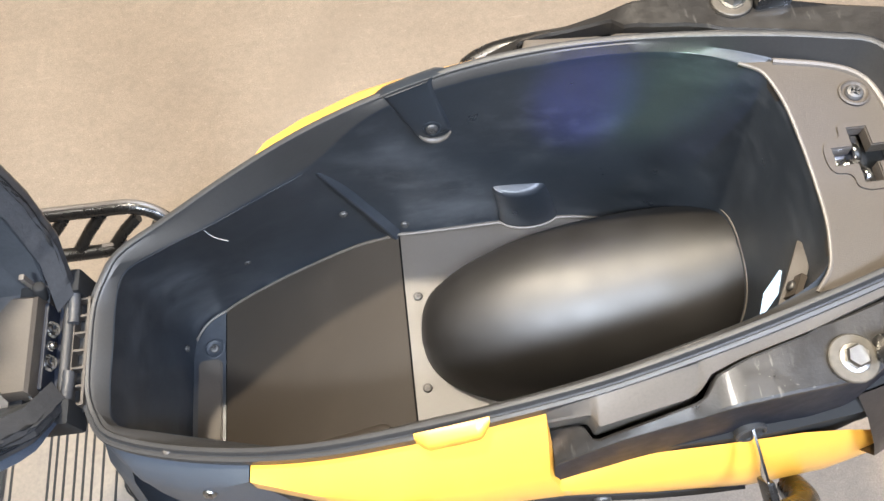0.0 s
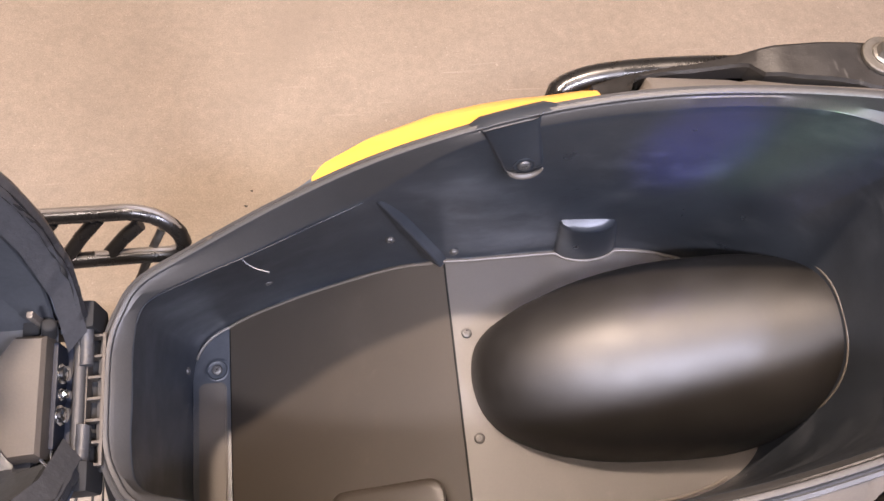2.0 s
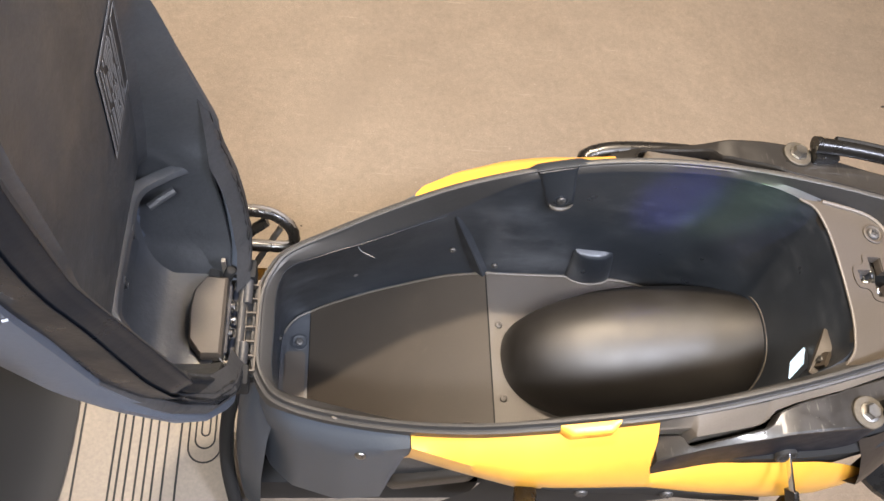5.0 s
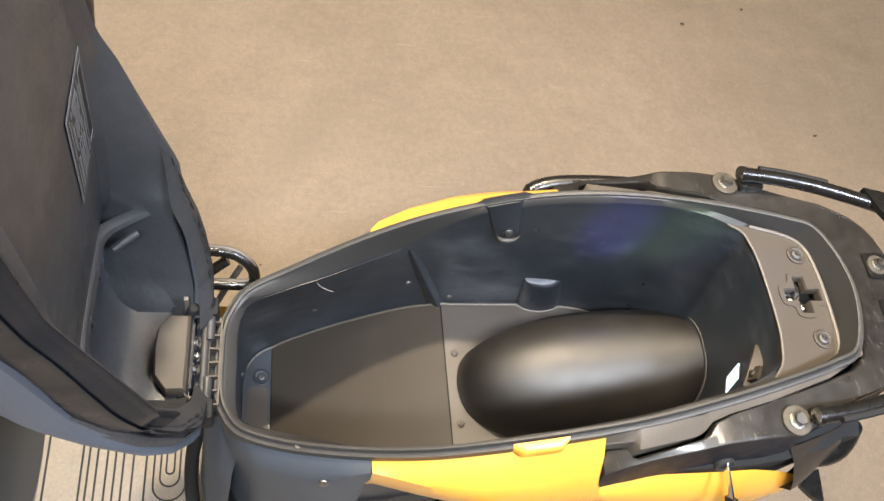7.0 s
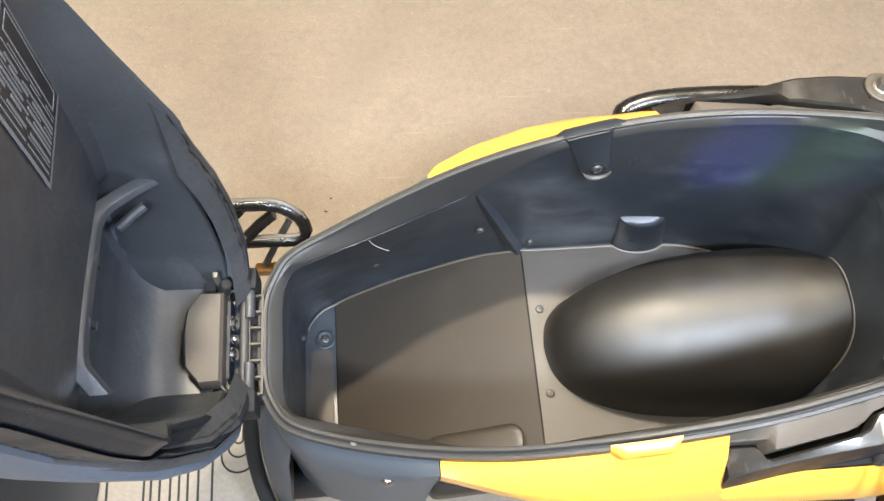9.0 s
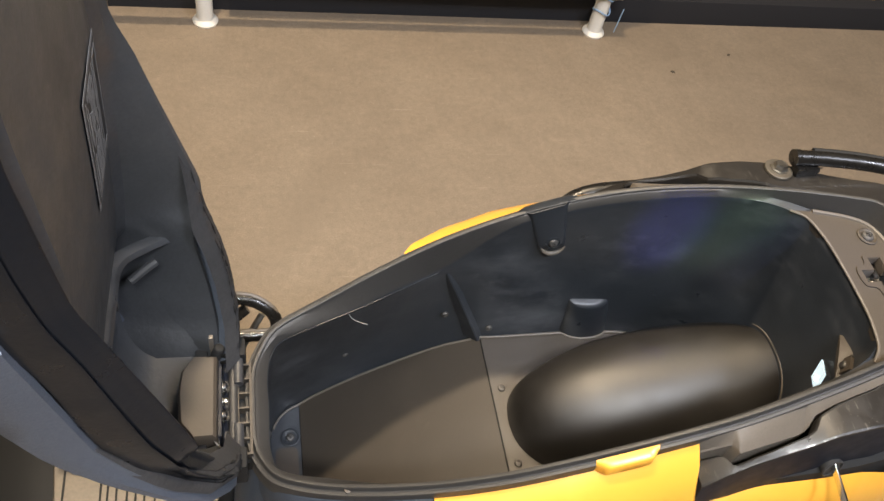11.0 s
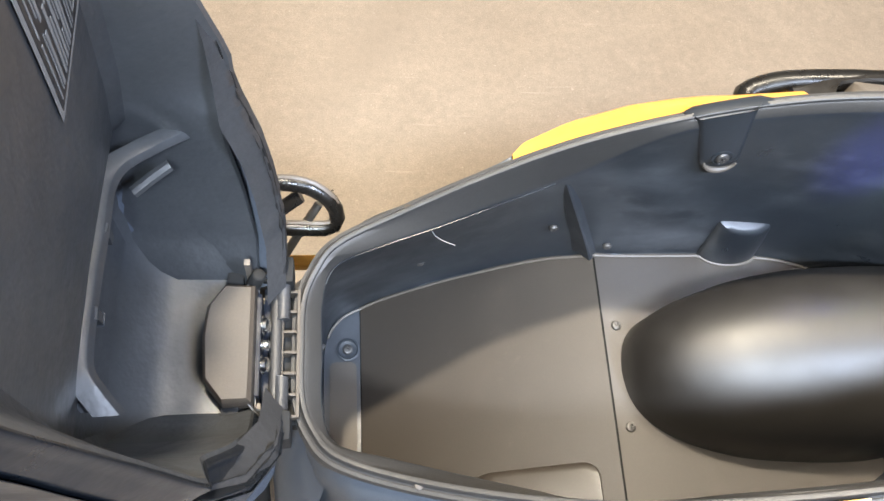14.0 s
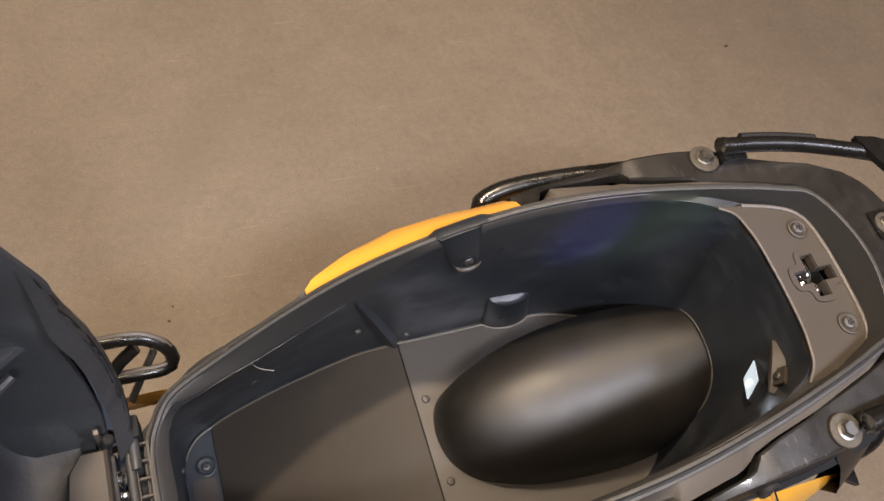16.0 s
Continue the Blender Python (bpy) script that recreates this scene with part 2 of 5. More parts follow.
SCREW_M = material("dark_zinc_screw", (0.12, 0.115, 0.11), 0.55, metal=0.8, grain=0.2, stain=0.4, stain_scale=120)
STEEL_M = material("zinc_plated_steel", (0.31, 0.30, 0.28), 0.38, metal=1.0, grain=0.2, stain=0.4, stain_scale=80, rough_var=0.1)
CHROME_M = material("bright_steel", (0.75, 0.74, 0.72), 0.15, metal=1.0)
DARK_M = material("shadow_black_rubber", (0.006, 0.006, 0.006), 0.8)
WHITE_M = material("white_pipe_paint", (0.75, 0.72, 0.66), 0.45, grain=0.1, stain=0.5, stain_scale=12, tint=(0.62, 0.57, 0.48))
BED_M = material("black_bed_fabric", (0.012, 0.012, 0.015), 0.9, grain=0.2, bump=0.3, bump_scale=150)
MULCH_M = material("dry_wood_shavings", (0.52, 0.36, 0.17), 0.9, grain=0.6, grain_scale=90, stain=1.0, stain_scale=30, bump=1.0, bump_scale=80, tint=(0.28, 0.17, 0.075))
TIE_M = material("blue_cable_tie", (0.25, 0.38, 0.55), 0.5)
LED_M = glow("led_lens", (0.50, 0.68, 0.85), 0.75)
CORE_M = glow("led_core", (0.80, 0.90, 1.0), 40.0)
LABEL_M = material("black_label_foil", (0.02, 0.02, 0.022), 0.4, grain=0.1, stain=0.2)
FLECK_M = material("dark_dirt", (0.05, 0.04, 0.03), 0.9, grain=0.3)
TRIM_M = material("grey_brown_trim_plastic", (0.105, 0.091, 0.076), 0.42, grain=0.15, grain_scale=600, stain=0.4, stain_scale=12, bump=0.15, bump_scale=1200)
LID_M = material("matt_black_moulding", (0.028, 0.030, 0.033), 0.44, grain=0.25, grain_scale=300, stain=0.9, stain_scale=8, bump=0.9, bump_scale=60, rough_var=0.1, tint=(0.056, 0.060, 0.066), spec=0.8)
scuffed(LID_M, 0.08, (0.14, 0.145, 0.15), (40.0, 120.0, 25.0))
WING_M = material("dark_moulded_wing", (0.006, 0.0078, 0.0112), 0.30, grain=0.2, grain_scale=300, stain=0.8, stain_scale=9, bump=0.3, bump_scale=70, rough_var=0.1, tint=(0.011, 0.0135, 0.018), spec=0.25)
FOOT_M = material("worn_footboard_plastic", (0.155, 0.127, 0.096), 0.5, grain=0.25, grain_scale=200, stain=0.8, stain_scale=14, bump=0.2, bump_scale=500, tint=(0.12, 0.10, 0.08))
WASHER_M = material("dull_steel_washer", (0.085, 0.074, 0.060), 0.55, metal=0.5, grain=0.3, stain=0.7, stain_scale=90, tint=(0.13, 0.115, 0.09))
STITCH_M = material("pale_thread", (0.40, 0.44, 0.50), 0.8)
LABEL_EDGE_M = material("grey_sticker_border", (0.22, 0.22, 0.22), 0.5)
INK_M = material("grey_label_print", (0.22, 0.22, 0.22), 0.6)


# ---- mesh helpers ----
def part(name, bm, mat, parent=None, label="", smooth=True, angle=40):
    me = bpy.data.meshes.new(name)
    bmesh.ops.recalc_face_normals(bm, faces=bm.faces[:])
    if smooth:
        lim = radians(angle)
        for f in bm.faces:
            f.smooth = True
        for e in bm.edges:
            if len(e.link_faces) == 2 and e.calc_face_angle(0) > lim:
                e.smooth = False
    bm.to_mesh(me)
    bm.free()
    me.materials.append(mat)
    ob = new(name, me)
    if parent is not None:
        ob.parent = parent
    if label:
        ob["label"] = label
    return ob


def thing(name, label, category, loc=(0, 0, 0), group="", kind=""):
    ob = new(name)
    ob.empty_display_size = 0.05
    ob.location = loc
    return tagged(ob, label, category, group, kind)


def strip(bm, rows, closed=False, close_rows=False):
    """Quads between rows of points."""
    vs = [[bm.verts.new(p) for p in r] for r in rows]
    n = len(vs[0])
    pairs = list(zip(vs, vs[1:])) + ([(vs[-1], vs[0])] if close_rows else [])
    for a, b in pairs:
        for i in range(n if closed else n - 1):
            j = (i + 1) % n
            bm.faces.new((a[i], a[j], b[j], b[i]))
    return vs


def cap(bm, ring):
    bm.faces.new(ring)


def box(bm, lo, hi, bevel=0.0, m=None):
    r = bmesh.ops.create_cube(bm, size=1.0)
    vs = r["verts"]
    c = [(a + b) / 2 for a, b in zip(lo, hi)]
    s = [b - a for a, b in zip(lo, hi)]
    for v in vs:
        v.co = Vector((v.co.x * s[0] + c[0], v.co.y * s[1] + c[1], v.co.z * s[2] + c[2]))
        if m is not None:
            v.co = m @ v.co
    if bevel:
        es = {e for v in vs for e in v.link_edges}
        bmesh.ops.bevel(bm, geom=list(es), offset=bevel, segments=2, profile=0.7, affect="EDGES")


def spline(pts, n):
    """Centripetal-like Catmull-Rom through pts, n points in even steps of length."""
    p = [Vector(q) for q in pts]
    e = [p[0] * 2 - p[1]] + p + [p[-1] * 2 - p[-2]]
    out = []
    for i in range(1, len(e) - 2):
        for k in range(16):
            t = k / 16
            a, b, c, d = e[i - 1:i + 3]
            out.append(0.5 * (2 * b + (c - a) * t + (2 * a - 5 * b + 4 * c - d) * t * t + (3 * b - a - 3 * c + d) * t ** 3))
    out.append(p[-1])
    acc = [0.0]
    for a, b in zip(out, out[1:]):
        acc.append(acc[-1] + (b - a).length)
    res = []
    j = 0
    for k in range(n):
        s = acc[-1] * k / (n - 1)
        while j < len(acc) - 2 and acc[j + 1] < s:
            j += 1
        f = (s - acc[j]) / max(1e-9, acc[j + 1] - acc[j])
        res.append(out[j].lerp(out[j + 1], min(1, max(0, f))))
    return res


def tube(bm, pts, r, n=10, caps=True, flat=1.0):
    """A round (or flattened) tube along pts."""
    rows = []
    up = Vector((0, 0, 1))
    for i, p in enumerate(pts):
        t = (pts[min(i + 1, len(pts) - 1)] - pts[max(i - 1, 0)]).normalized()
        s = t.cross(up)
        if s.length < 1e-4:
            s = Vector((1, 0, 0))
        s.normalize()
        u = s.cross(t)
        rr = r(i / (len(pts) - 1)) if callable(r) else r
        rows.append([p + (s * math.cos(a) + u * math.sin(a) * flat) * rr for a in (2 * math.pi * k / n for k in range(n))])
    vs = strip(bm, rows, closed=True)
    if caps:
        cap(bm, vs[0][::-1])
        cap(bm, vs[-1])


def lathe(bm, prof, m, n=20):
    """A turned shape: profile of (radius, height) about the local z of m."""
    rows = [[m @ Vector((max(r, 1e-5) * math.cos(a), max(r, 1e-5) * math.sin(a), h)) for a in (2 * math.pi * k / n for k in range(n))] for r, h in prof]
    vs = strip(bm, rows, closed=True)
    cap(bm, vs[0][::-1])
    cap(bm, vs[-1])


def plate(bm, outline, z0, z1, m=None):
    """A slab with the plan outline (x, y), from z0 to z1."""
    m = m or Matrix()
    lo = [bm.verts.new(m @ Vector((x, y, z0))) for x, y in outline]
    hi = [bm.verts.new(m @ Vector((x, y, z1))) for x, y in outline]
    n = len(outline)
    for i in range(n):
        j = (i + 1) % n
        bm.faces.new((lo[i], lo[j], hi[j], hi[i]))
    bm.faces.new(lo[::-1])
    bm.faces.new(hi)


def facing(p, n):
    """A pose at p whose z points along n."""
    return Matrix.Translation(p) @ Vector(n).to_track_quat("Z", "Y").to_matrix().to_4x4()


def mirror_y(pts):
    return [Vector((p[0], -p[1], p[2])) for p in pts]


# ---- room ----
def slab(name, lo, hi, mat, label, category):
    bm = bmesh.new()
    box(bm, lo, hi)
    return tagged(part(name, bm, mat, smooth=False), label, category, kind="structure")


slab("floor", (-5, -4, -0.1), (6, 1.360, 0), FLOOR_M, "worn beige brown concrete showroom floor", "floor")
# unseen ceiling and walls, added to close the room; dark to limit bounce
slab("ceiling", (-5, -4, 3.3), (6, 5, 3.4), CEIL_M, "plain dark showroom ceiling out of view", "ceiling")
slab("wall_north", (-5, 4.9, -0.1), (6, 5.0, 3.3), WALL_M, "plain dark wall out of view", "wall")
slab("wall_south", (-5, -4.1, -0.1), (6, -4.0, 3.3), WALL_M, "plain dark wall out of view", "wall")
slab("wall_west", (-5.1, -4, -0.1), (-5.0, 5, 3.3), WALL_M, "plain dark wall out of view", "wall")
slab("wall_east", (6.0, -4, -0.1), (6.1, 5, 3.3), WALL_M, "plain dark wall out of view", "wall")

# ---- display bed and railing ----
bed = thing("display_bed", "raised display bed with black fabric edging and brown wood shavings", "planter bed", (0, 1.358, 0))
bm = bmesh.new()
box(bm, (-4.9, 0.0, -0.02), (5.9, 0.05, 0.072), 0.004)
part("edging", bm, BED_M, bed, "black fabric edging")
bm = bmesh.new()
nx, ny = 220, 60
rows = []
for j in range(ny):
    y = 0.045 + 3.4 * (j / (ny - 1)) ** 1.8
    rows.append([Vector((-4.9 + 10.8 * i / (nx - 1), y, 0.066 + 0.03 * noise.noise((i * 0.5, y * 9, 2)) + 0.03 * min(1, j / 8))) for i in range(nx)])
strip(bm, rows)
rng = random.Random(5)
for k in range(7000):
    c = Vector((rng.uniform(0.55, 2.6), 0.05 + 0.75 * rng.random() ** 1.3, 0.078 + rng.uniform(0, 0.022)))
    m = Matrix.Translation(c) @ Euler((rng.uniform(-.6, .6), rng.uniform(-.6, .6), rng.uniform(0, 6.3))).to_matrix().to_4x4()
    l, w, q = rng.uniform(.005, .017), rng.uniform(.002, .0055), rng.uniform(.001, .004)
    v = [bm.verts.new(m @ Vector(p)) for p in ((-l, -w, 0), (-l, w, 0), (0, w, q), (0, -w, q), (l, w * .7, 0), (l, -w * .7, 0))]
    bm.faces.new((v[0], v[1], v[2], v[3]))
    bm.faces.new((v[3], v[2], v[4], v[5]))
part("mulch", bm, MULCH_M, bed, "loose brown wood shavings")["kind"] = "stuff"

railing = thing("railing", "white painted pipe railing with wire mesh panel and blue ties", "railing", (0, 1.311, 0))
for px in (-1.27, -0.284, 0.702):
    bm = bmesh.new()
    lathe(bm, [(0.029, 0), (0.030, 0.004), (0.027, 0.009), (0.0205, 0.013), (0.0192, 0.02), (0.0192, 0.64), (0.017, 0.645)], Matrix.Translation((px, 0, 0)), 20)
    post = part("post", bm, WHITE_M, railing)
for x0, x1, z in ((-2.4, 0.735, 0.134), (-2.4, 0.735, 0.62)):
    bm = bmesh.new()
    tube(bm, [Vector((x0, 0.0 - 0.022, z)), Vector((x1, -0.022, z))], 0.0135, 14)
    part("rail", bm, WHITE_M, railing)
bm = bmesh.new()
for lo, hi in (((-0.24, -0.006, 0.154), (0.655, 0.014, 0.172)), ((0.635, -0.006, 0.172), (0.655, 0.014, 0.57)), ((-0.24, -0.006, 0.172), (-0.22, 0.014, 0.57)), ((-0.24, -0.006, 0.57), (0.655, 0.014, 0.59))):
    box(bm, lo, hi, 0.002)
part("panel_frame", bm, WHITE_M, railing)
bm = bmesh.new()
for k in range(-26, 70):
    for sgn in (1, -1):
        xa = -0.22 + k * 0.016
        p, q = Vector((xa, 0.004, 0.172)), Vector((xa + sgn * 0.24, 0.004, 0.57))
        if sgn < 0:
            p, q = Vector((xa + 0.24, 0.004, 0.172)), Vector((xa, 0.004, 0.57))
        d = q - p
        t0, t1 = sorted(((-0.22 - p.x) / d.x, (0.635 - p.x) / d.x))
        t0, t1 = max(0, t0), min(1, t1)
        if t1 > t0:
            tube(bm, [p + d * t0, p + d * t1], 0.0011, 4, caps=False)
part("wire_mesh", bm, WHITE_M, railing)["kind"] = "stuff"
for zz in (0.075, 0.118):
    bm = bmesh.new()
    ring = [Vector((0.702 + 0.022 * math.cos(a), 0.022 * math.sin(a) - 0.004, zz + 0.006 * math.sin(a * 2))) for a in (2 * math.pi * k / 18 for k in range(19))]
    tube(bm, ring, 0.0022, 6)
    part("cable_tie", bm, TIE_M, railing, "pale blue cable tie")
bm = bmesh.new()
tube(bm, [Vector((0.745, -0.035, 0.10)), Vector((0.742, -0.036, 0.055)), Vector((0.74, -0.036, 0.03))], 0.0012, 6)
part("tie_end", bm, TIE_M, railing, "hanging tie end")

# flecks lying on the floor
rng = random.Random(11)
for fx, fy, r in ((0.878, 1.156, .0065), (1.069, 1.231, .006), (1.146, 0.814, .0045), (-0.17, 0.40, .0028), (-0.16, 0.425, .0024)):
    bm = bmesh.new()
    n = 9
    outl = [(r * (0.5 + 0.7 * rng.random()) * math.cos(2 * math.pi * k / n), r * (0.4 + 0.6 * rng.random()) * math.sin(2 * math.pi * k / n)) for k in range(n)]
    plate(bm, outl, 0, 0.0012)
    ob = part("dirt_fleck", bm, FLECK_M, None, smooth=False)
    ob.location = (fx, fy, 0.0003)
    tagged(ob, "small dark fleck of dirt on the floor", "debris", "floor flecks")

# ---- scooter ----
scooter = thing("scooter", "yellow and black scooter with its seat lifted open", "scooter")

# control points of the tub, front centre to rear centre along the far side: rim, well top, mid wall, foot
RIM = [(-.184, 0, .577), (-.183, .034, .577), (-.175, .056, .580), (-.16, .073, .588), (-.12, .089, .601), (-.06, .1055, .629), (0, .116, .659),
       (.06, .1195, .687), (.12, .119, .711), (.18, .1145, .728), (.24, .1045, .741), (.30, .091, .750), (.36, .074, .757), (.388, .058, .760), (.402, 0, .762)]
TOP = [(-.172, 0, .564), (-.172, .038, .564), (-.163, .0635, .572), (-.13, .0755, .5815), (-.084, .089, .5905), (-.04, .1018, .603), (.004, .1138, .618),
       (.06, .1165, .675), (.12, .116, .70), (.18, .111, .717), (.235, .102, .731), (.285, .0895, .737), (.3215, .0685, .7355), (.3295, .037, .7355), (.3305, 0, .7355)]
MID = [(-.176, 0, .45), (-.177, .042, .45), (-.172, .075, .45), (-.14, .095, .45), (-.09, .109, .46), (-.04, .115, .49), (.01, .118, .54),
       (.06, .113, .58), (.12, .113, .59), (.18, .110, .60), (.24, .103, .61), (.285, .090, .61), (.316, .066, .61), (.325, .04, .61), (.325, 0, .61)]
FOOT = [(-.172, 0, .368), (-.172, .05, .368), (-.163, .085, .368), (-.135, .105, .370), (-.08, .114, .405), (-.03, .117, .434), (.02, .117, .463),
        (.065, .111, .487), (.12, .1105, .487), (.18, .1105, .487), (.235, .106, .487), (.28, .090, .487), (.305, .065, .487), (.315, .04, .487), (.318, 0, .487)]


def smooth_row(ctrl, per=6):
    p = [Vector(q) for q in ctrl]
    e = [Vector((p[1].x, -p[1].y, p[1].z))] + p + [Vector((p[-2].x, -p[-2].y, p[-2].z))]
    out = []
    for i in range(1, len(e) - 2):
        for k in range(per):
            t = k / per
            a, b, c, d = e[i - 1:i + 3]
            out.append(0.5 * (2 * b + (c - a) * t + (2 * a - 5 * b + 4 * c - d) * t * t + (3 * b - a - 3 * c + d) * t ** 3))
    out.append(p[-1].copy())
    return out


def whole(half):
    """The closed ring out of the far half."""
    return half + mirror_y(half[1:-1])[::-1]


def offset_row(row, d, dz=0.0):
    """A closed ring moved sideways by d (outwards) and up by dz."""
    n = len(row)
    out = []
    for i, p in enumerate(row):
        t = row[(i + 1) % n] - row[i - 1]
        nrm = Vector((-t.y, t.x, 0)).normalized()
        out.append(p + nrm * d + Vector((0, 0, dz)))
    return out


rim_ring, top_ring, mid_ring, foot_ring = [whole(smooth_row(c)) for c in (RIM, TOP, MID, FOOT)]
shelf_ring = []
for a, b in zip(rim_ring, top_ring):
    f = max(0.0, min(1.0, (a.x - 0.25) / 0.1))
    p = a.lerp(b, 0.25)
    q = a.lerp(b, 0.14)
    q.z = b.z - .004 - .016 * (1 - max(0.0, min(1.0, (abs(b.y) - .040) / .012)))
    shelf_ring.append(p.lerp(q, f))

bm = bmesh.new()
lip = [offset_row(rim_ring, d, dz) for d, dz in ((.0098, -.024), (.0096, -.0075), (.0090, -.0045), (.0068, -.0040), (.0060, -.0046), (.0050, -.0040), (.0044, -.0006), (.0036, .0006), (.0014, .0006), (.0006, 0), (.0002, -.0020))]
under_ring = []
for a, b, c in zip(offset_row(top_ring, .004), shelf_ring, top_ring):
    f = max(0.0, min(1.0, (c.x - .30) / .02))
    q = Vector((a.x, a.y, .7325 - .017 * (1 - max(0.0, min(1.0, (abs(c.y) - .040) / .012)))))
    under_ring.append(b.lerp(c, .9).lerp(q, f))
lip += [shelf_ring, under_ring, top_ring]
lip += [[a.lerp(b, f) for a, b in zip(top_ring, mid_ring)] for f in (0.06, 0.5)]
lip += [mid_ring] + [[a.lerp(b, f) for a, b in zip(mid_ring, foot_ring)] for f in (0.5, 0.93)]
lip += [offset_row([a.lerp(b, 0.99) for a, b in zip(mid_ring, foot_ring)], -0.001), offset_row(foot_ring, -0.004)]
strip(bm, lip[12:], closed=True)
tub = part("storage_tub", bm, TUB_M, scooter, "black moulded storage tub", angle=38)
bm = bmesh.new()
strip(bm, lip[:13], closed=True)
part("tub_rim", bm, RIM_M, tub, "raised grey black rim round the tub", angle=38)


def foot_width(x):
    best = [(p.x, p.y) for p in smooth_row(FOOT)]
    for (xa, ya), (xb, yb) in zip(best, best[1:]):
        if xa <= x <= xb:
            return ya + (yb - ya) * (x - xa) / max(1e-6, xb - xa)
    return 0.0


def floor_z(x):
    if x < -0.137:
        return 0.3705
    if x < 0.062:
        t = (x + 0.137) / 0.199
        return 0.3705 + (0.4895 - 0.3705) * t
    return 0.4895


def floor_piece(name, x0, x1, mat, label):
    bm = bmesh.new()
    rows = []
    for i in range(25):
        x = x0 + (x1 - x0) * i / 24
        w = foot_width(x) + 0.003
        rows.append([Vector((x, -w + 2 * w * k / 12, floor_z(x))) for k in range(13)])
    strip(bm, rows)
    return part(name, bm, mat, tub, label, angle=20)


bm = bmesh.new()
rows = []
for i in range(30):
    x = -.172 + .49 * i / 29
    w = foot_width(x) + .004
    rows.append([Vector((x, -w, floor_z(x) - .004)), Vector((x, w, floor_z(x) - .004))])
strip(bm, rows)
part("floor_backing", bm, DARK_M, tub, "dark backing under the tub floor")
floor_piece("ledge", -0.1715, -0.1375, TUB_M, "flat ledge at the front of the tub")
floor_piece("front_floor", -0.1365, 0.0615, TUBFLOOR_M, "sloping front tub floor")
floor_piece("rear_floor", 0.0632, 0.3175, TUBFLOOR_M, "flat rear tub floor")

# wheel hump
bm = bmesh.new()
HUMP = [(.0735, 0), (.0755, .018), (.082, .038), (.092, .054), (.11, .0685), (.14, .0835), (.175, .0942), (.216, .1022), (.26, .1097), (.326, .119)]
HALF = [(.0735, .004), (.0755, .018), (.082, .033), (.095, .047), (.115, .059), (.14, .068), (.17, .075), (.21, .079), (.255, .0805), (.285, .0785), (.308, .0735), (.323, .066), (.336, .058)]


def along(table, x):
    if x <= table[0][0]:
        return table[0][1]
    for (xa, va), (xb, vb) in zip(table, table[1:]):
        if x <= xb:
            return va + (vb - va) * (x - xa) / (xb - xa)
    return table[-1][1]


def glide(table, x):
    """Smooth curve through a table."""
    xs = [r[0] for r in table]
    i = max(0, min(len(xs) - 2, sum(1 for v in xs if v <= x) - 1))
    f = max(0.0, min(1.0, (x - xs[i]) / (xs[i + 1] - xs[i])))
    h = xs[i + 1] - xs[i]

    def slope(k):
        a, b = max(0, k - 1), min(len(xs) - 1, k + 1)
        return (table[b][1] - table[a][1]) / (xs[b] - xs[a])
    p, q, m0, m1 = table[i][1], table[i + 1][1], slope(i) * h, slope(i + 1) * h
    return p * (1 + 2 * f) * (1 - f) ** 2 + m0 * f * (1 - f) ** 2 + q * f * f * (3 - 2 * f) + m1 * f * f * (f - 1)


hump_rows = []
for i in range(41):
    x = 0.0735 + (0.335 - 0.0735) * (i / 40) ** 1.7
    a, h = glide(HALF, x), max(0.0005, glide(HUMP, x))
    slim = .006 * max(0, min(1, (.215 - x) / .08)) * max(0, min(1, (x - .074) / .025))
    hump_rows.append([Vector((x, 0.004 - (a if math.cos(t) > 0 else a - slim) * (1 if math.cos(t) > 0 else -1) * abs(math.cos(t)) ** 0.95, 0.4885 + h * math.sin(t) ** (0.92 - .2 * max(0, (x - .25) / .08)))) for t in (math.pi * k / 32 for k in range(33))])
vs = strip(bm, hump_rows)
bmesh.ops.smooth_vert(bm, verts=[v for r in vs[1:-1] for v in r[1:-1]], factor=0.5, use_axis_x=True, use_axis_y=True, use_axis_z=True)
bmesh.ops.smooth_vert(bm, verts=[v for r in vs[1:-1] for v in r[1:-1]], factor=0.5, use_axis_x=True, use_axis_y=True, use_axis_z=True)
part("wheel_hump", bm, HUMP_M, tub, "smooth satin black wheel hump", angle=80)


# ---- fittings of the tub ----
def screw(m, r, parent, name="screw", mat=None, washer=False):
    """A pan-head screw with a cross recess, its axis along z of m."""
    bm = bmesh.new()
    if washer:
        lathe(bm, [(r * 1.9, -0.001), (r * 1.9, 0.0006), (r * 1.7, 0.0012), (r * 1.15, 0.0012), (r * 1.1, 0.0002)], m, 18)
    lathe(bm, [(r, -0.001), (r, r * 0.25), (r * 0.85, r * 0.48), (r * 0.5, r * 0.6), (r * 0.42, r * 0.2)], m, 16)
    for a in (0, 90):
        box(bm, (-r * 0.62, -r * 0.12, r * 0.5), (r * 0.62, r * 0.12, r * 0.66), 0, m @ pose(0, 0, 0, 0, 0, a + 20))
    return part(name, bm, mat or SCREW_M, parent, angle=30)


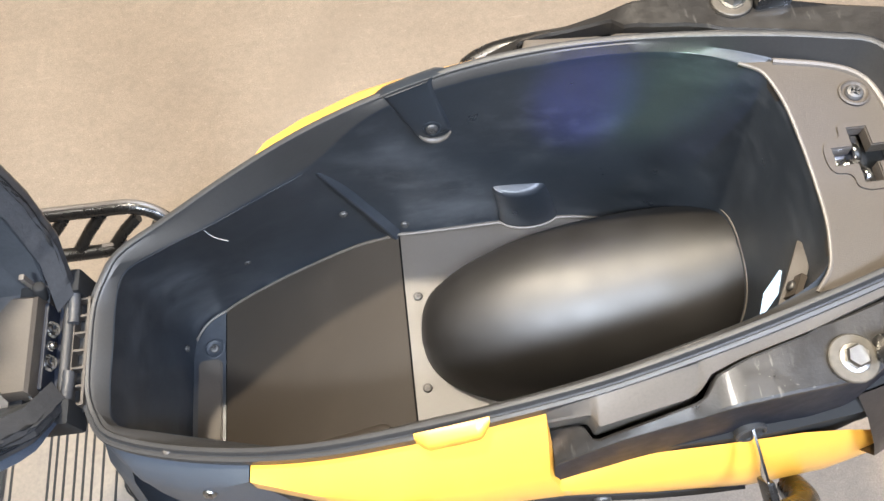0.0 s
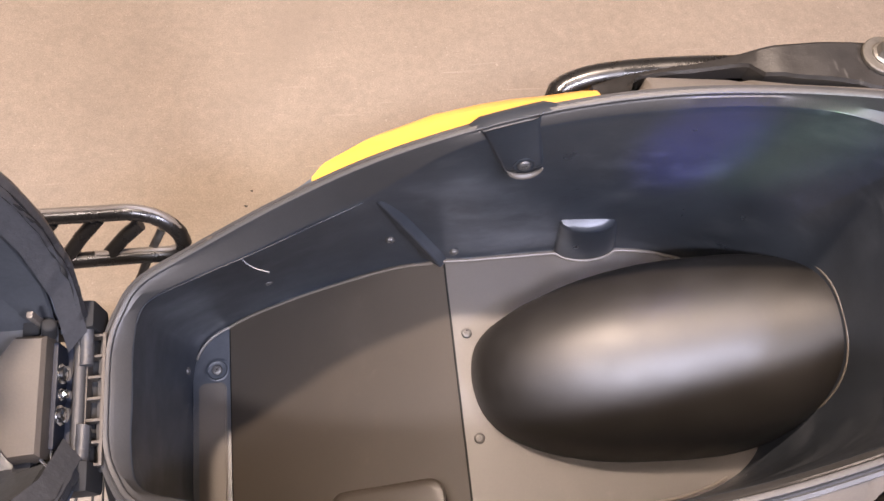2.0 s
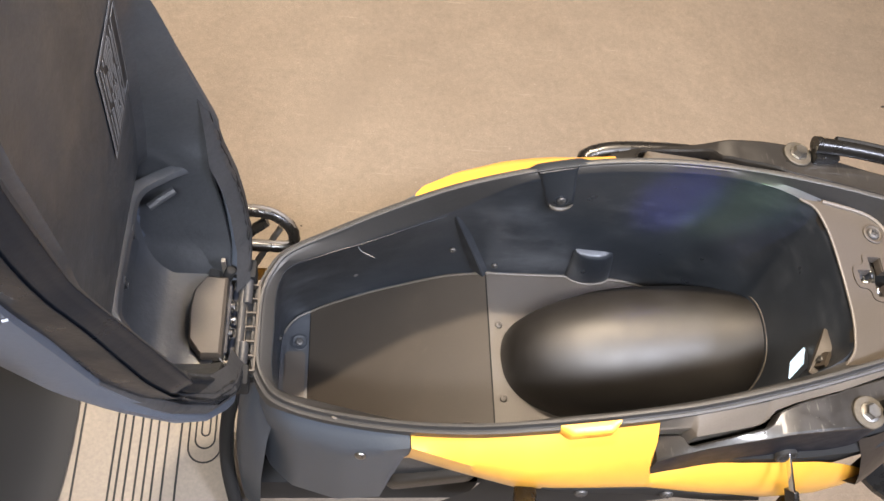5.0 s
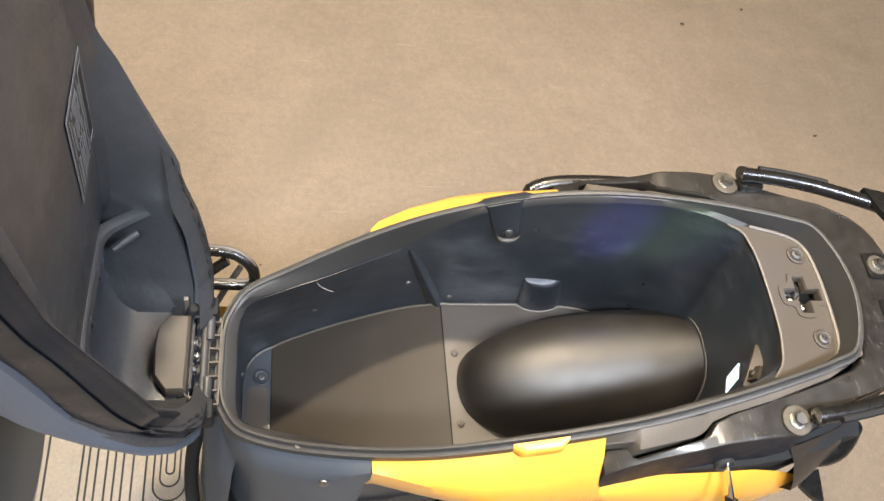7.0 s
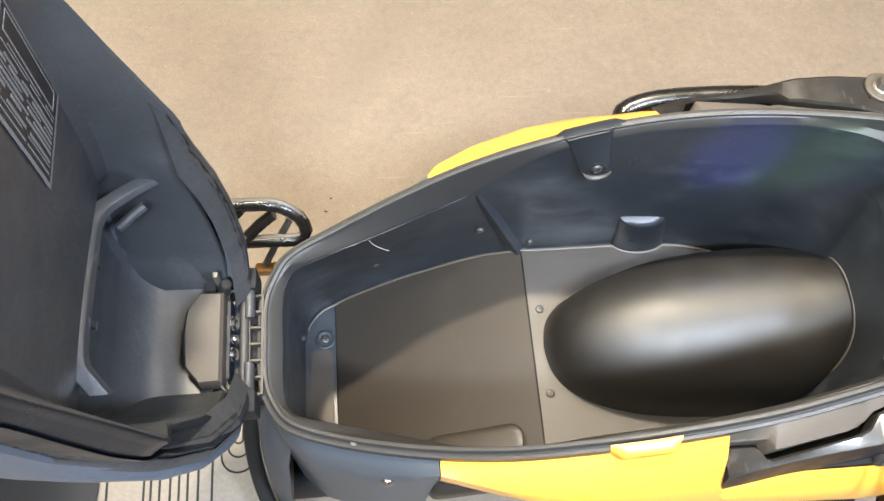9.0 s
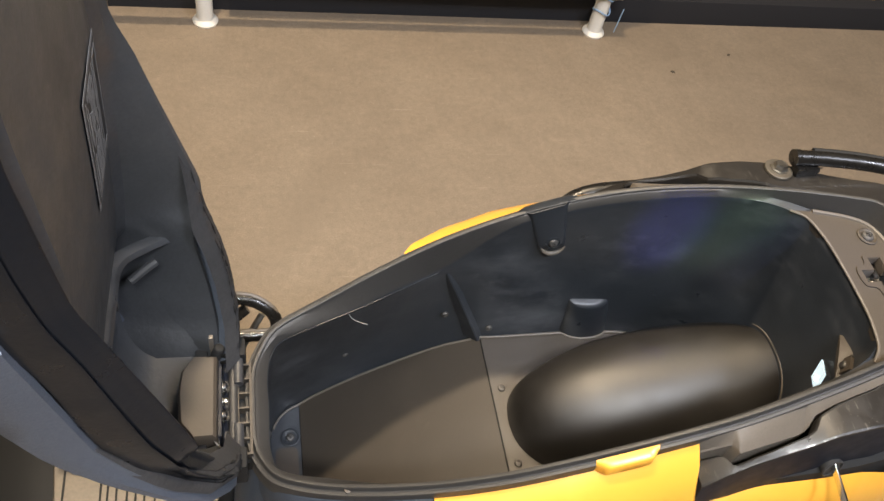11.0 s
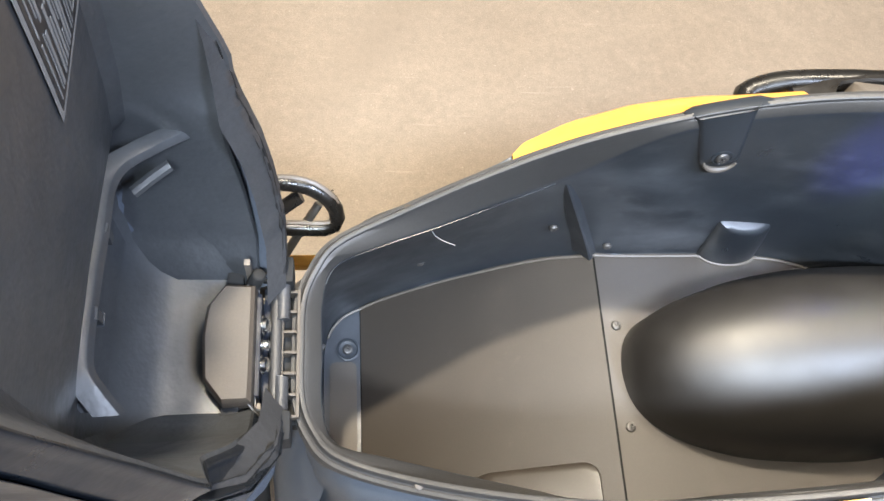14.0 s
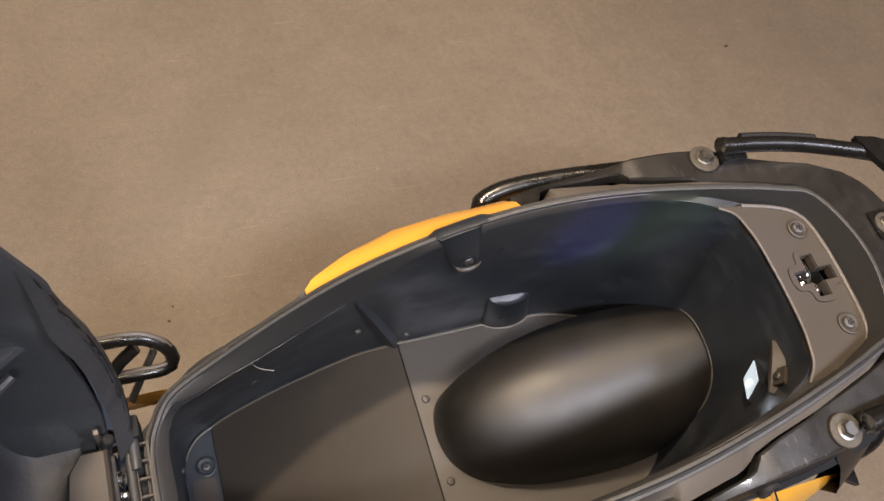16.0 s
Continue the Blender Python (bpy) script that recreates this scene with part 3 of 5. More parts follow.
UP = Vector((0, 0, 1))
YB = [(-.184, .062), (-.175, .080), (-.15, .104), (-.1, .1235), (-.046, .1300), (0, .146), (.05, .160), (.1, .164), (.16, .164), (.22, .167), (.287, .168), (.34, .163), (.38, .154), (.395, .142)]
ZB = [(-.184, .540), (-.15, .552), (-.1, .574), (-.046, .626), (0, .636), (.05, .641), (.16, .650), (.287, .630), (.38, .618), (.395, .616)]
ZR = [(p.x, p.z) for p in smooth_row(RIM)]
WR = [(p.x, p.y) for p in smooth_row(RIM)]
WM = sorted((p.x, p.y) for p in smooth_row(MID))
WF = sorted((p.x, p.y) for p in smooth_row(FOOT))
YO = [(.152, .1535), (.17, .1510), (.19, .1482), (.21, .1462), (.25, .1432), (.30, .1395), (.325, .1365), (.345, .124), (.38, .110), (.41, .100), (.44, .085), (.46, .060), (.468, .03), (.470, 0)]
ZO = [(.152, .684), (.17, .698), (.19, .708), (.21, .7145), (.23, .723), (.25, .735), (.28, .7395), (.314, .7395), (.36, .744), (.41, .750), (.47, .750)]
SKIRT = [(.152, .028), (.2, .054), (.267, .072), (.316, .045), (.36, .036), (.47, .036)]
INNER = [(.152, .1318), (.1702, .1340), (.1728, .1425), (.1760, .1446), (.21, .1390), (.232, .1352), (.2380, .1320), (.2425, .1236), (.26, .1172), (.30, .1076)]
PANEL_TOP = [(.150, .668), (.155, .658), (.2075, .664), (.267, .666), (.305, .671), (.335, .663), (.362, .648), (.395, .64)]
TRIM_OUT = [(.140, .1285), (.152, .1305), (.1738, .1318), (.1752, .1335), (.1766, .1384), (.1782, .1394), (.228, .1312), (.2350, .1290), (.2385, .1260), (.2415, .1215), (.26, .1155), (.30, .1062), (.36, .0880), (.395, .069)]
TRIM_Z = [(.140, .690), (.152, .697), (.1728, .7095), (.1785, .7110), (.235, .7165), (.2415, .728), (.26, .732), (.314, .741), (.36, .747), (.41, .753)]
for p in ((.074, .043, .4895), (.074, -.043, .4895)):
    screw(facing(p, UP), 0.0042, tub)
for p, n in (((.0166, .1148, .5304), (0, -1, .1)), ((.0697, .1093, .5064), (0, -1, .1)), ((-.0880, .1090, .4690), (.2, -1, .0)), ((-.1725, .0574, .3900), (1, -.1, .1))):
    screw(facing(p, n), 0.0038, tub)
# recessed fixing on the ledge
bm = bmesh.new()
lathe(bm, [(0.0105, 0.0), (0.0112, 0.0012), (0.0095, 0.0016), (0.0085, 0.0004), (0.008, 0.0002)], facing((-.1490, .0600, .3715), UP), 24)
part("fixing_cup", bm, TUB_M, tub)
screw(facing((-.1490, .0600, .372), UP), 0.0048, tub)
bm = bmesh.new()


def round_rect(cx, cy, hx, hy, r, n=5):
    out = []
    for sx, sy, a0 in ((1, 1, 0), (-1, 1, 90), (-1, -1, 180), (1, -1, 270)):
        for k in range(n + 1):
            a = radians(a0 + 90 * k / n)
            out.append((cx + sx * (hx - r) + r * math.cos(a), cy + sy * (hy - r) + r * math.sin(a)))
    return out


for (hx, hy, z0, z1) in ((0.0125, 0.056, 0.3700, 0.3716), (0.0112, 0.0545, 0.3705, 0.3728)):
    plate(bm, round_rect(-.1535, -.008, hx, hy, 0.006), z0, z1)
part("ledge_cover", bm, PANEL_M, tub, "small cover plate on the ledge", smooth=False)
# box bulge on the near side of the floor
bm = bmesh.new()
rows = []
for k, (h, ins) in enumerate(((0, 0), (.018, .001), (.0225, .003), (.024, .007))):
    rows.append([Vector((x, y, floor_z(x) + h)) for x, y in round_rect(-.003, -.098, .046 - ins, .030 - ins, .012)])
vs = strip(bm, rows, closed=True)
cap(bm, vs[-1])
part("box_bulge", bm, TUBFLOOR_M, tub, "low moulded bulge on the tub floor", angle=60)
for sy in (1,):
    # screw tab under the rim
    bm = bmesh.new()
    rows = []
    for t in range(13):
        f = t / 12
        z = .7005 - .0605 * f
        hw = .0182 - .0058 * f
        out = 0.1220 - .004 * f
        inn = 0.1168 - .0058 * min(1, f * 1.4) if t < 11 else (.1128 if t == 11 else .1165)
        cx = .0895 + .0190 * f
        rows.append([Vector((cx + hw * u, sy * (out + (inn - out) * v), z + (.0075 - .004 * f) * u)) for u, v in ((-1.12, 0), (-1, .5), (-.9, .9), (-.76, 1), (-.3, 1), (.3, 1), (.76, 1), (.9, .9), (1, .5), (1.12, 0))])
    strip(bm, rows)
    part("screw_tab", bm, TUB_M, tub, angle=50)
    bm = bmesh.new()
    lathe(bm, [(.0078, -.001), (.0078, .0008), (.0066, .0010), (.0060, 0)], facing((.1045, sy * .1112, .6565), (0, -sy, .12)), 20)
    part("tab_ring", bm, TUB_M, tub)
    # light caught by the tab's lower lip, put into a pale arc
    bm = bmesh.new()
    tube(bm, [Vector((.1065 + .0125 * math.cos(a), sy * (.1118 - .0012 * math.sin(-a)), .6515 + .0115 * math.sin(a))) for a in (math.pi * (1.08 + .84 * k / 16) for k in range(17))], lambda f: .0008 + .0016 * math.sin(math.pi * f), 8)
    part("tab_glint", bm, TRIM_M, tub, "pale arc for the glint on the lower lip of the tab")
    screw(facing((.1045, sy * .1110, .6565), (0, -sy, .25)), 0.0047, tub)
    # moulded boss low on the wall
    bm = bmesh.new()
    rows = []
    for k in range(16):
        f = k / 15
        a, b, z, cx = .0232 + .0050 * f, .0112 + .0028 * f, .5545 - .066 * f ** 1.3, .1735 + .013 * f
        if k == 0:
            a, b, z = a - .0062, b - .0036, z + .0002
        if k == 1:
            a, b, z = a - .0012, b - .0008, .5540
        tilt = (.30, .28, .10)[k] if k < 3 else 0
        rows.append([Vector((cx - a * math.cos(u), sy * (.1130 - b * math.sin(u) ** .9), z - tilt * b * math.sin(u))) for u in (math.pi * j / 18 for j in range(19))])
    vs = strip(bm, rows)
    cap(bm, vs[0])
    part("wall_boss", bm, TUB_M, tub, "half round boss moulded on the wall", angle=50)
    # gusset between the front bucket and the rear wall: a slanted face that grows towards the floor
    bm = bmesh.new()
    rows = []
    for t in range(13):
        f = t / 12
        z = .607 - .119 * f
        lx, ly = along([(0, .0030), (.73, .0320), (1, .0400)], f), along([(0, .1152), (.73, .1166), (1, .1160)], f)
        rx, ry = along([(0, .0062), (.73, .0455), (1, .0590)], f), along([(0, .1138), (.55, .1088), (1, .1036)], f)
        rows.append([Vector((lx - .002, sy * (ly + .004), z)), Vector((lx, sy * ly, z)), Vector((lx + (rx - lx) * .5, sy * (ly + (ry - ly) * .42), z)), Vector((rx - .0012, sy * (ry + .0005), z)),
                     Vector((rx, sy * ry, z)), Vector((rx + .0016, sy * (ry + .0004), z)), Vector((rx + .011 - .003 * f, sy * (ry + .0085), z))])
    strip(bm, rows)
    part("wall_gusset", bm, TUB_M, tub, "slanted gusset moulded on the wall", angle=24)
for sy in (1, -1):
    # rim bump above the tab
    bm = bmesh.new()
    rows = []
    for k in range(17):
        x = (.066 + .052 * k / 16) if sy > 0 else (.070 + .046 * k / 16)
        f = max(0, min(1, (x - .070) / .008)) * max(0, min(1, (.116 - x) / .006)) if sy < 0 else max(0, min(1, k / 2, (16 - k) / 2))
        w, zr = along(WR, x), along(ZR, x)
        rows.append([Vector((x, sy * (w + (.0012 if sy > 0 else .006)), zr + (.0012 * f if sy > 0 else -.001))), Vector((x, sy * (w + .006), zr - .001 + (.0018 * f if sy > 0 else 0))), Vector((x, sy * (w + .0075 + (.0028 if sy > 0 else .006) * f), zr - .002)), Vector((x, sy * (w + .0088 + (.0030 if sy > 0 else .0065) * f), zr - .004)), Vector((x, sy * (w + .0092 + (.0030 if sy > 0 else .0065) * f), zr - .013)), Vector((x, sy * (w + .009), zr - .016))])
    strip(bm, rows)
    part("rim_bump", bm, TUB_M if sy > 0 else YELLOW_M, tub, "" if sy > 0 else "yellow painted lug beside the rim", angle=70)
    # rim tick
    bm = bmesh.new()
    lathe(bm, [(.0029, -.001), (.0029, .0006), (.0020, .0010)], facing((-.112, sy * .0962, .6015), UP), 14)
    part("rim_button", bm, PANEL_M, tub)
# crease bead on the front wall, with a scratch beside it
bm = bmesh.new()
top_half = smooth_row(TOP)
tube(bm, [p + Vector((0, -.0008, 0)) for p in top_half[9:36]], 0.0005, 6)
part("crease_bead", bm, TUB_M, tub)
bm = bmesh.new()
tube(bm, spline([(-.0935, .0872, .5850), (-.0900, .0850, .5790), (-.0845, .0815, .5780), (-.075, .0785, .576)], 14), 0.0004, 5)
part("scratch", bm, INK_M, tub, "pale scratch in the plastic")
# pale bead for the glint of the fillet where wall and floor meet
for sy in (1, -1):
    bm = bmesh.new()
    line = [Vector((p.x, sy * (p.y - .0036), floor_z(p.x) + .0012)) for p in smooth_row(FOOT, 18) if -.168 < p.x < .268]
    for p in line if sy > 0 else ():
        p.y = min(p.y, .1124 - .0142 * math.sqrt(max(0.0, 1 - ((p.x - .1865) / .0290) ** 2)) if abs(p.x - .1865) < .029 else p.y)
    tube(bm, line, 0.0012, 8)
    part("foot_glint", bm, TRIM_M, tub)
# joint line of the hump and the rear wall
bm = bmesh.new()
edge = []
for k in range(2, 30):
    t = math.pi * k / 30
    c, h = math.cos(t), math.sin(t)
    edge.append(Vector((.3258 - .012 * c ** 4, .004 - .0665 * (abs(c) ** 0.95) * (1 if c > 0 else -1), .4905 + .120 * h ** 0.68)))
tube(bm, edge, 0.0011, 8)
part("hump_joint", bm, TRIM_M, tub, "raised joint round the hump")


# ---- latch panel ----
def plate_with_hole(bm, outer, inner, z0, z1):
    loops = []
    for pts in (outer, inner):
        vs = [bm.verts.new((x, y, z1)) for x, y in pts]
        loops.append([bm.edges.new((vs[i], vs[(i + 1) % len(vs)])) for i in range(len(vs))])
    r = bmesh.ops.triangle_fill(bm, use_beauty=True, use_dissolve=False, edges=loops[0] + loops[1])
    faces = [g for g in r["geom"] if isinstance(g, bmesh.types.BMFace)]
    ext = bmesh.ops.extrude_face_region(bm, geom=faces)
    for v in ext["geom"]:
        if isinstance(v, bmesh.types.BMVert):
            v.co.z = z0


def cross(cx, cy, ax, ay, wx, wy, grow=0.0):
    a, b, c, d = ax + grow, ay + grow, wx + grow, wy + grow
    return [(cx + a, cy - d), (cx + a, cy + d), (cx + c, cy + d), (cx + c, cy + b), (cx - c, cy + b), (cx - c, cy + d), (cx - a, cy + d), (cx - a, cy - d), (cx - c, cy - d), (cx - c, cy - b), (cx + c, cy - b), (cx + c, cy - d)]


panel_line = [(p.x, p.y) for p in spline([(.3085, .0785, 0), (.3215, .0698, 0), (.3272, .0535, 0), (.3298, .037, 0), (.3308, .012, 0), (.3308, -.012, 0), (.3298, -.037, 0), (.3272, -.0535, 0), (.3220, -.0710, 0), (.3105, -.0845, 0)], 40)]
panel_line += [(p.x, p.y) for p in spline([(.334, -.0825, 0), (.362, -.0745, 0), (.380, -.0645, 0), (.3875, -.049, 0), (.390, -.02, 0), (.390, .02, 0), (.386, .048, 0), (.377, .061, 0), (.36, .069, 0), (.33, .0765, 0)], 36)]
bm = bmesh.new()
plate_with_hole(bm, panel_line, cross(.3655, 0, .019, .019, .0058, .0058), 0.729, 0.7372)
part("latch_panel", bm, PANEL_M, tub, "grey brown textured latch panel with a cross opening", smooth=False)
bm = bmesh.new()
tube(bm, [Vector((x, y, .7372)) for x, y in panel_line[40:]], 0.0024, 8)
part("panel_bead", bm, TRIM_M, tub)
bm = bmesh.new()
tube(bm, [Vector((x - .0004, y, .7370)) for x, y in panel_line[:40]], 0.0013, 8)
part("panel_edge", bm, TRIM_M, tub, "pale front edge of the latch panel")
bm = bmesh.new()
blob = cross(.3655, 0, .019, .019, .0058, .0058, .0058)
for k in range(3):
    blob = [q for a, b in zip(blob, blob[1:] + blob[:1]) for q in ((a[0] * .75 + b[0] * .25, a[1] * .75 + b[1] * .25), (a[0] * .25 + b[0] * .75, a[1] * .25 + b[1] * .75))]
plate_with_hole(bm, blob, cross(.3655, 0, .019, .019, .0058, .0058, 0.0006), 0.7365, 0.7385)
part("latch_rim", bm, PANEL_M, tub, smooth=False)
# black plate below the cross opening, its colour giving the cavity's shade
bm = bmesh.new()
box(bm, (.343, -.022, .7155), (.389, .022, .7172))
part("latch_well", bm, DARK_M, tub, "black plate for the shade in the latch cavity", smooth=False)
bm = bmesh.new()
tube(bm, spline([(.3665, .017, .729), (.3640, .008, .733), (.3630, 0, .731), (.355, -.003, .733), (.349, -.001, .727)], 16), 0.0026, 8, flat=0.6)
tube(bm, spline([(.364, -.002, .728), (.367, -.010, .731), (.366, -.016, .726)], 8), 0.0022, 8, flat=0.6)
box(bm, (.350, -.0045, .722), (.357, .0045, .731), 0.001)
part("latch_hook", bm, CHROME_M, tub, "bright steel latch hook")
for sy, p in ((1, (.373, .0445, .7372)), (-1, (.372, -.0465, .7372))):
    bm = bmesh.new()
    lathe(bm, [(.0098, 0), (.0098, .0015), (.0086, .002), (.0076, .0006), (.007, .0004)], facing(p, UP), 24)
    part("screw_seat", bm, PANEL_M, tub)
    screw(facing(p, UP), 0.0058, tub)

# ---- boot lamp in the rear corner ----
led_n = Vector((-.80, .52, .30)).normalized()
led_u = (UP - led_n * led_n.z).normalized()
led_r = led_u.cross(led_n)
LED_POSE = Matrix.Translation((.3165, -.0585, .664)) @ Matrix((led_r, led_u, led_n)).transposed().to_4x4()
bm = bmesh.new()
plate(bm, [(-.0180, .0021), (-.0021, -.0080), (.0180, -.0021), (.0021, .0080)], 0.0005, .0040, LED_POSE)
part("lamp_lens", bm, LED_M, tub, "lit pale blue boot lamp lens")
bm = bmesh.new()
lathe(bm, [(.0026, .0035), (.0024, .0046), (.0012, .0050)], LED_POSE @ pose(.003, -.001, 0), 14)
part("lamp_core", bm, CORE_M, tub, "bright white diode")
bm = bmesh.new()
plate(bm, [(-.0195, .0024), (-.0022, -.0088), (.0195, -.0024), (.0022, .0088)], -.003, .0022, LED_POSE)
part("lamp_body", bm, TUB_M, tub)
bm = bmesh.new()
rows = []
for k in range(12):
    f = k / 11
    c = Vector((.330 - .022 * f, -.0385 - .040 * f, .699 - .006 * f))
    w = 0.0070 * math.sin(math.pi * (0.06 + 0.88 * f)) ** 0.8
    rows.append([c + Vector((.004, -.003, -w)), c + Vector((-.004, .003, -w * .4)), c + Vector((-.004, .003, w * .4)), c + Vector((.004, -.003, w))])
strip(bm, rows)
part("lamp_bracket", bm, PANEL_M, tub, "curved grey lamp bracket")
bm = bmesh.new()
box(bm, (-.0075, -.0070, -.003), (.0075, .0070, .0004), .0004, facing((.3135, -.0665, .7005), (-.8, .5, .3)))
part("lamp_plate", bm, PANEL_M, tub)
screw(facing((.3128, -.0660, .7008), (-.8, .5, .3)), 0.0036, tub)

# ---- side panels ----
def side_shell(x0, x1, sy, low, n=30, top=0.010, tail_cut=None):
    """Outer skin of one side between two stations, from the rim down."""
    bm = bmesh.new()
    rows = []
    for i in range(n + 1):
        x = x0 + (x1 - x0) * i / n
        zr, w, yb, zb = along(ZR, x), along(WR, x) + top, along(YB, x) + ((.0030 * max(0, min(1, (x + .030) / .04)) * max(0, min(1, (.12 - x) / .04)) - .009 * max(0, min(1, -(x + .03) / .012)) + .004 * max(0, min(1, -(x + .07) / .04))) if sy > 0 else 0), along(ZB, x)
        zt = zr - 0.012
        if x > 0.150:
            f = min(1, (x - 0.150) / 0.004)
            w2, zt2 = min(.150, yb - .006), along(PANEL_TOP, x)
            w, zt = w + (w2 - w) * f, zt + (zt2 - zt) * f
        prof = [(w, zt), (w + (yb - w) * .35, zt + (zb - zt) * .18), (w + (yb - w) * .8, zt + (zb - zt) * .62), (yb, zb), (yb + .001, zb - .02), (yb - (.003 if x > -.047 else -.003), zb - .045), (yb - (.012 if x > -.047 else -.006), zb - low)]
        keep = max(along(WM, x), along(WF, x)) + .005
        rows.append([Vector((x, sy * (max(y, keep) if k > 2 else y), z)) for k, (y, z) in enumerate(prof)])
    vs = strip(bm, rows)
    return bm


for sy in (1, -1):
    panel = part("side_panel", side_shell(-.038 if sy > 0 else -.046, .33 if sy > 0 else .374, sy, .075, 110), YELLOW_M, scooter, "glossy yellow painted side panel", angle=35)
    part("front_side_panel", side_shell(-.1835, -.039 if sy > 0 else -.047, sy, .19, 16), SIDE_M, scooter, "blue grey plastic side panel", angle=35)
    # inner dark body behind the panels
    bm = bmesh.new()
    rows = []
    for i in range(24):
        x = .04 + .37 * i / 23
        yb = along(YB, min(x, .39)) - .018
        zt = along(ZR, min(x, .39)) - .03
        rows.append([Vector((x, sy * (along(WR, min(x, .39)) + .004), zt)), Vector((x, sy * yb, zt - .035)), Vector((x, sy * (yb - .006), zt - .2)), Vector((x, sy * (yb - .03), max(.25, zt - .42)))])
    strip(bm, rows)
    part("inner_fairing", bm, DARK_M, scooter, "dark inner fairing")
    # black slot low in the yellow panel
    bm = bmesh.new()
    rows = []
    for k in range(20):
        f = k / 19
        x = .07 + .215 * f
        h = .0105 * min(1, math.sin(math.pi * f) * 2.2 + 0.05)
        y, z = along(YB, x) + .0018, along(ZB, x) - .024 - .006 * f
        rows.append([Vector((x, sy * (y - .004), z + h + .002)), Vector((x, sy * y, z + h)), Vector((x, sy * (y + .0006), z - h)), Vector((x, sy * (y - .005), z - h - .002))])
    strip(bm, rows)
    part("slot", bm, DARK_M, panel, "black slot in the side panel")
    for fx in (.105, .185):
        screw(facing((fx, sy * (along(YB, fx) + .002), along(ZB, fx) - .026), (0, sy, .2)), 0.006, panel, "bolt")
screw(facing((-.087, -.1255, .5805), (-.05, -1, .35)), 0.0052, scooter, "body_screw", STEEL_M)

# strip of trim between rim and bracket
for sy in (1, -1):
    bm = bmesh.new()
    rows = []
    for i in range(170):
        x = .146 + .250 * i / 169
        zr, w, yo = along(ZR, x), along(WR, x), along(TRIM_OUT, x)
        zo = along(TRIM_Z, x)
        y0, z0 = w + .0090, min(zr - .006, zo + .016)
        rows.append([Vector((x, sy * (w + .007), zr - .012)), Vector((x, sy * y0, z0)), Vector((x, sy * (y0 + (yo - y0) * .45), z0 + (zo - z0) * .38)), Vector((x, sy * (yo - .0012), zo + .0012)), Vector((x, sy * yo, zo)), Vector((x, sy * (yo + .0004), zo - .022))])
    strip(bm, rows)
    part("rim_trim", bm, TRIM_M, scooter, "grey plastic trim along the rim", angle=30)

# ---- bracket round the tail ----
bm = bmesh.new()
ring_out = [Vector((x, along(YO, x), 0)) for x in [.152 + .00315 * k for k in range(30)] + [.246 + .00625 * k for k in range(32)]] + [Vector((.452, .073, 0)), Vector((.459, .062, 0)), Vector((.465, .045, 0)), Vector((.4685, .025, 0)), Vector((.470, 0, 0))]


def inner_of(x, y):
    """The bracket's inner edge abreast of an outer point."""
    if x < .30:
        return Vector((x, along(INNER, x), 0))
    return None


tail_out = [o for o in ring_out if o.x >= .30]
tail_in = [Vector((p.x, p.y, 0)) for p in offset_row(rim_ring, 0.0145)[:len(smooth_row(RIM))] if p.x >= .295]


def fractions(pts):
    acc = [0.0]
    for a, b in zip(pts, pts[1:]):
        acc.append(acc[-1] + (b - a).length)
    return [v / acc[-1] for v in acc]


def sample(pts, fr, u):
    for k in range(len(pts) - 1):
        if u <= fr[k + 1] + 1e-9:
            return pts[k].lerp(pts[k + 1], (u - fr[k]) / max(1e-9, fr[k + 1] - fr[k]))
    return pts[-1].copy()


fr_out, fr_in = fractions(tail_out), fractions(tail_in)
rows = []
for o in ring_out:
    i = inner_of(o.x, o.y) or sample(tail_in, fr_in, fr_out[tail_out.index(o)])
    zo = along(ZO, o.x)
    zi = along(ZO, i.x) + .0015
    d = (o - i).normalized()
    rows.append([Vector((i.x, i.y, zi - .014)), Vector((i.x, i.y, zi - .002)), Vector((i.x, i.y, zi)) + d * .0015, Vector((o.x, o.y, zo)) - d * .0022, Vector((o.x, o.y, zo - .0008)) - d * .0006, Vector((o.x, o.y, zo - .003)), Vector((o.x, o.y, zo - along(SKIRT, o.x) * .5)) + d * .002, Vector((o.x, o.y, zo - along(SKIRT, o.x))) + d * .005, Vector((o.x, o.y, zo - along(SKIRT, o.x) - .012)) - d * .012])
full = rows + [[Vector((p.x, -p.y, p.z)) for p in r] for r in rows[:-1]][::-1]
strip(bm, [r[:6] for r in full])
bracket = part("tail_bracket", bm, BRACKET_M, scooter, "scratched black painted metal bracket round the tail", angle=18)
bm = bmesh.new()
vs = strip(bm, [r[5:] for r in full])
bracket_ends = [bm.verts.new(p) for r in (full[0], full[-1]) for p in r[:5]]
bm.faces.new(bracket_ends[:5] + vs[0])
bm.faces.new((bracket_ends[5:] + vs[-1])[::-1])
part("skirt", bm, SKIRT_M, bracket, "dull navy black skirt under the bracket", angle=25)


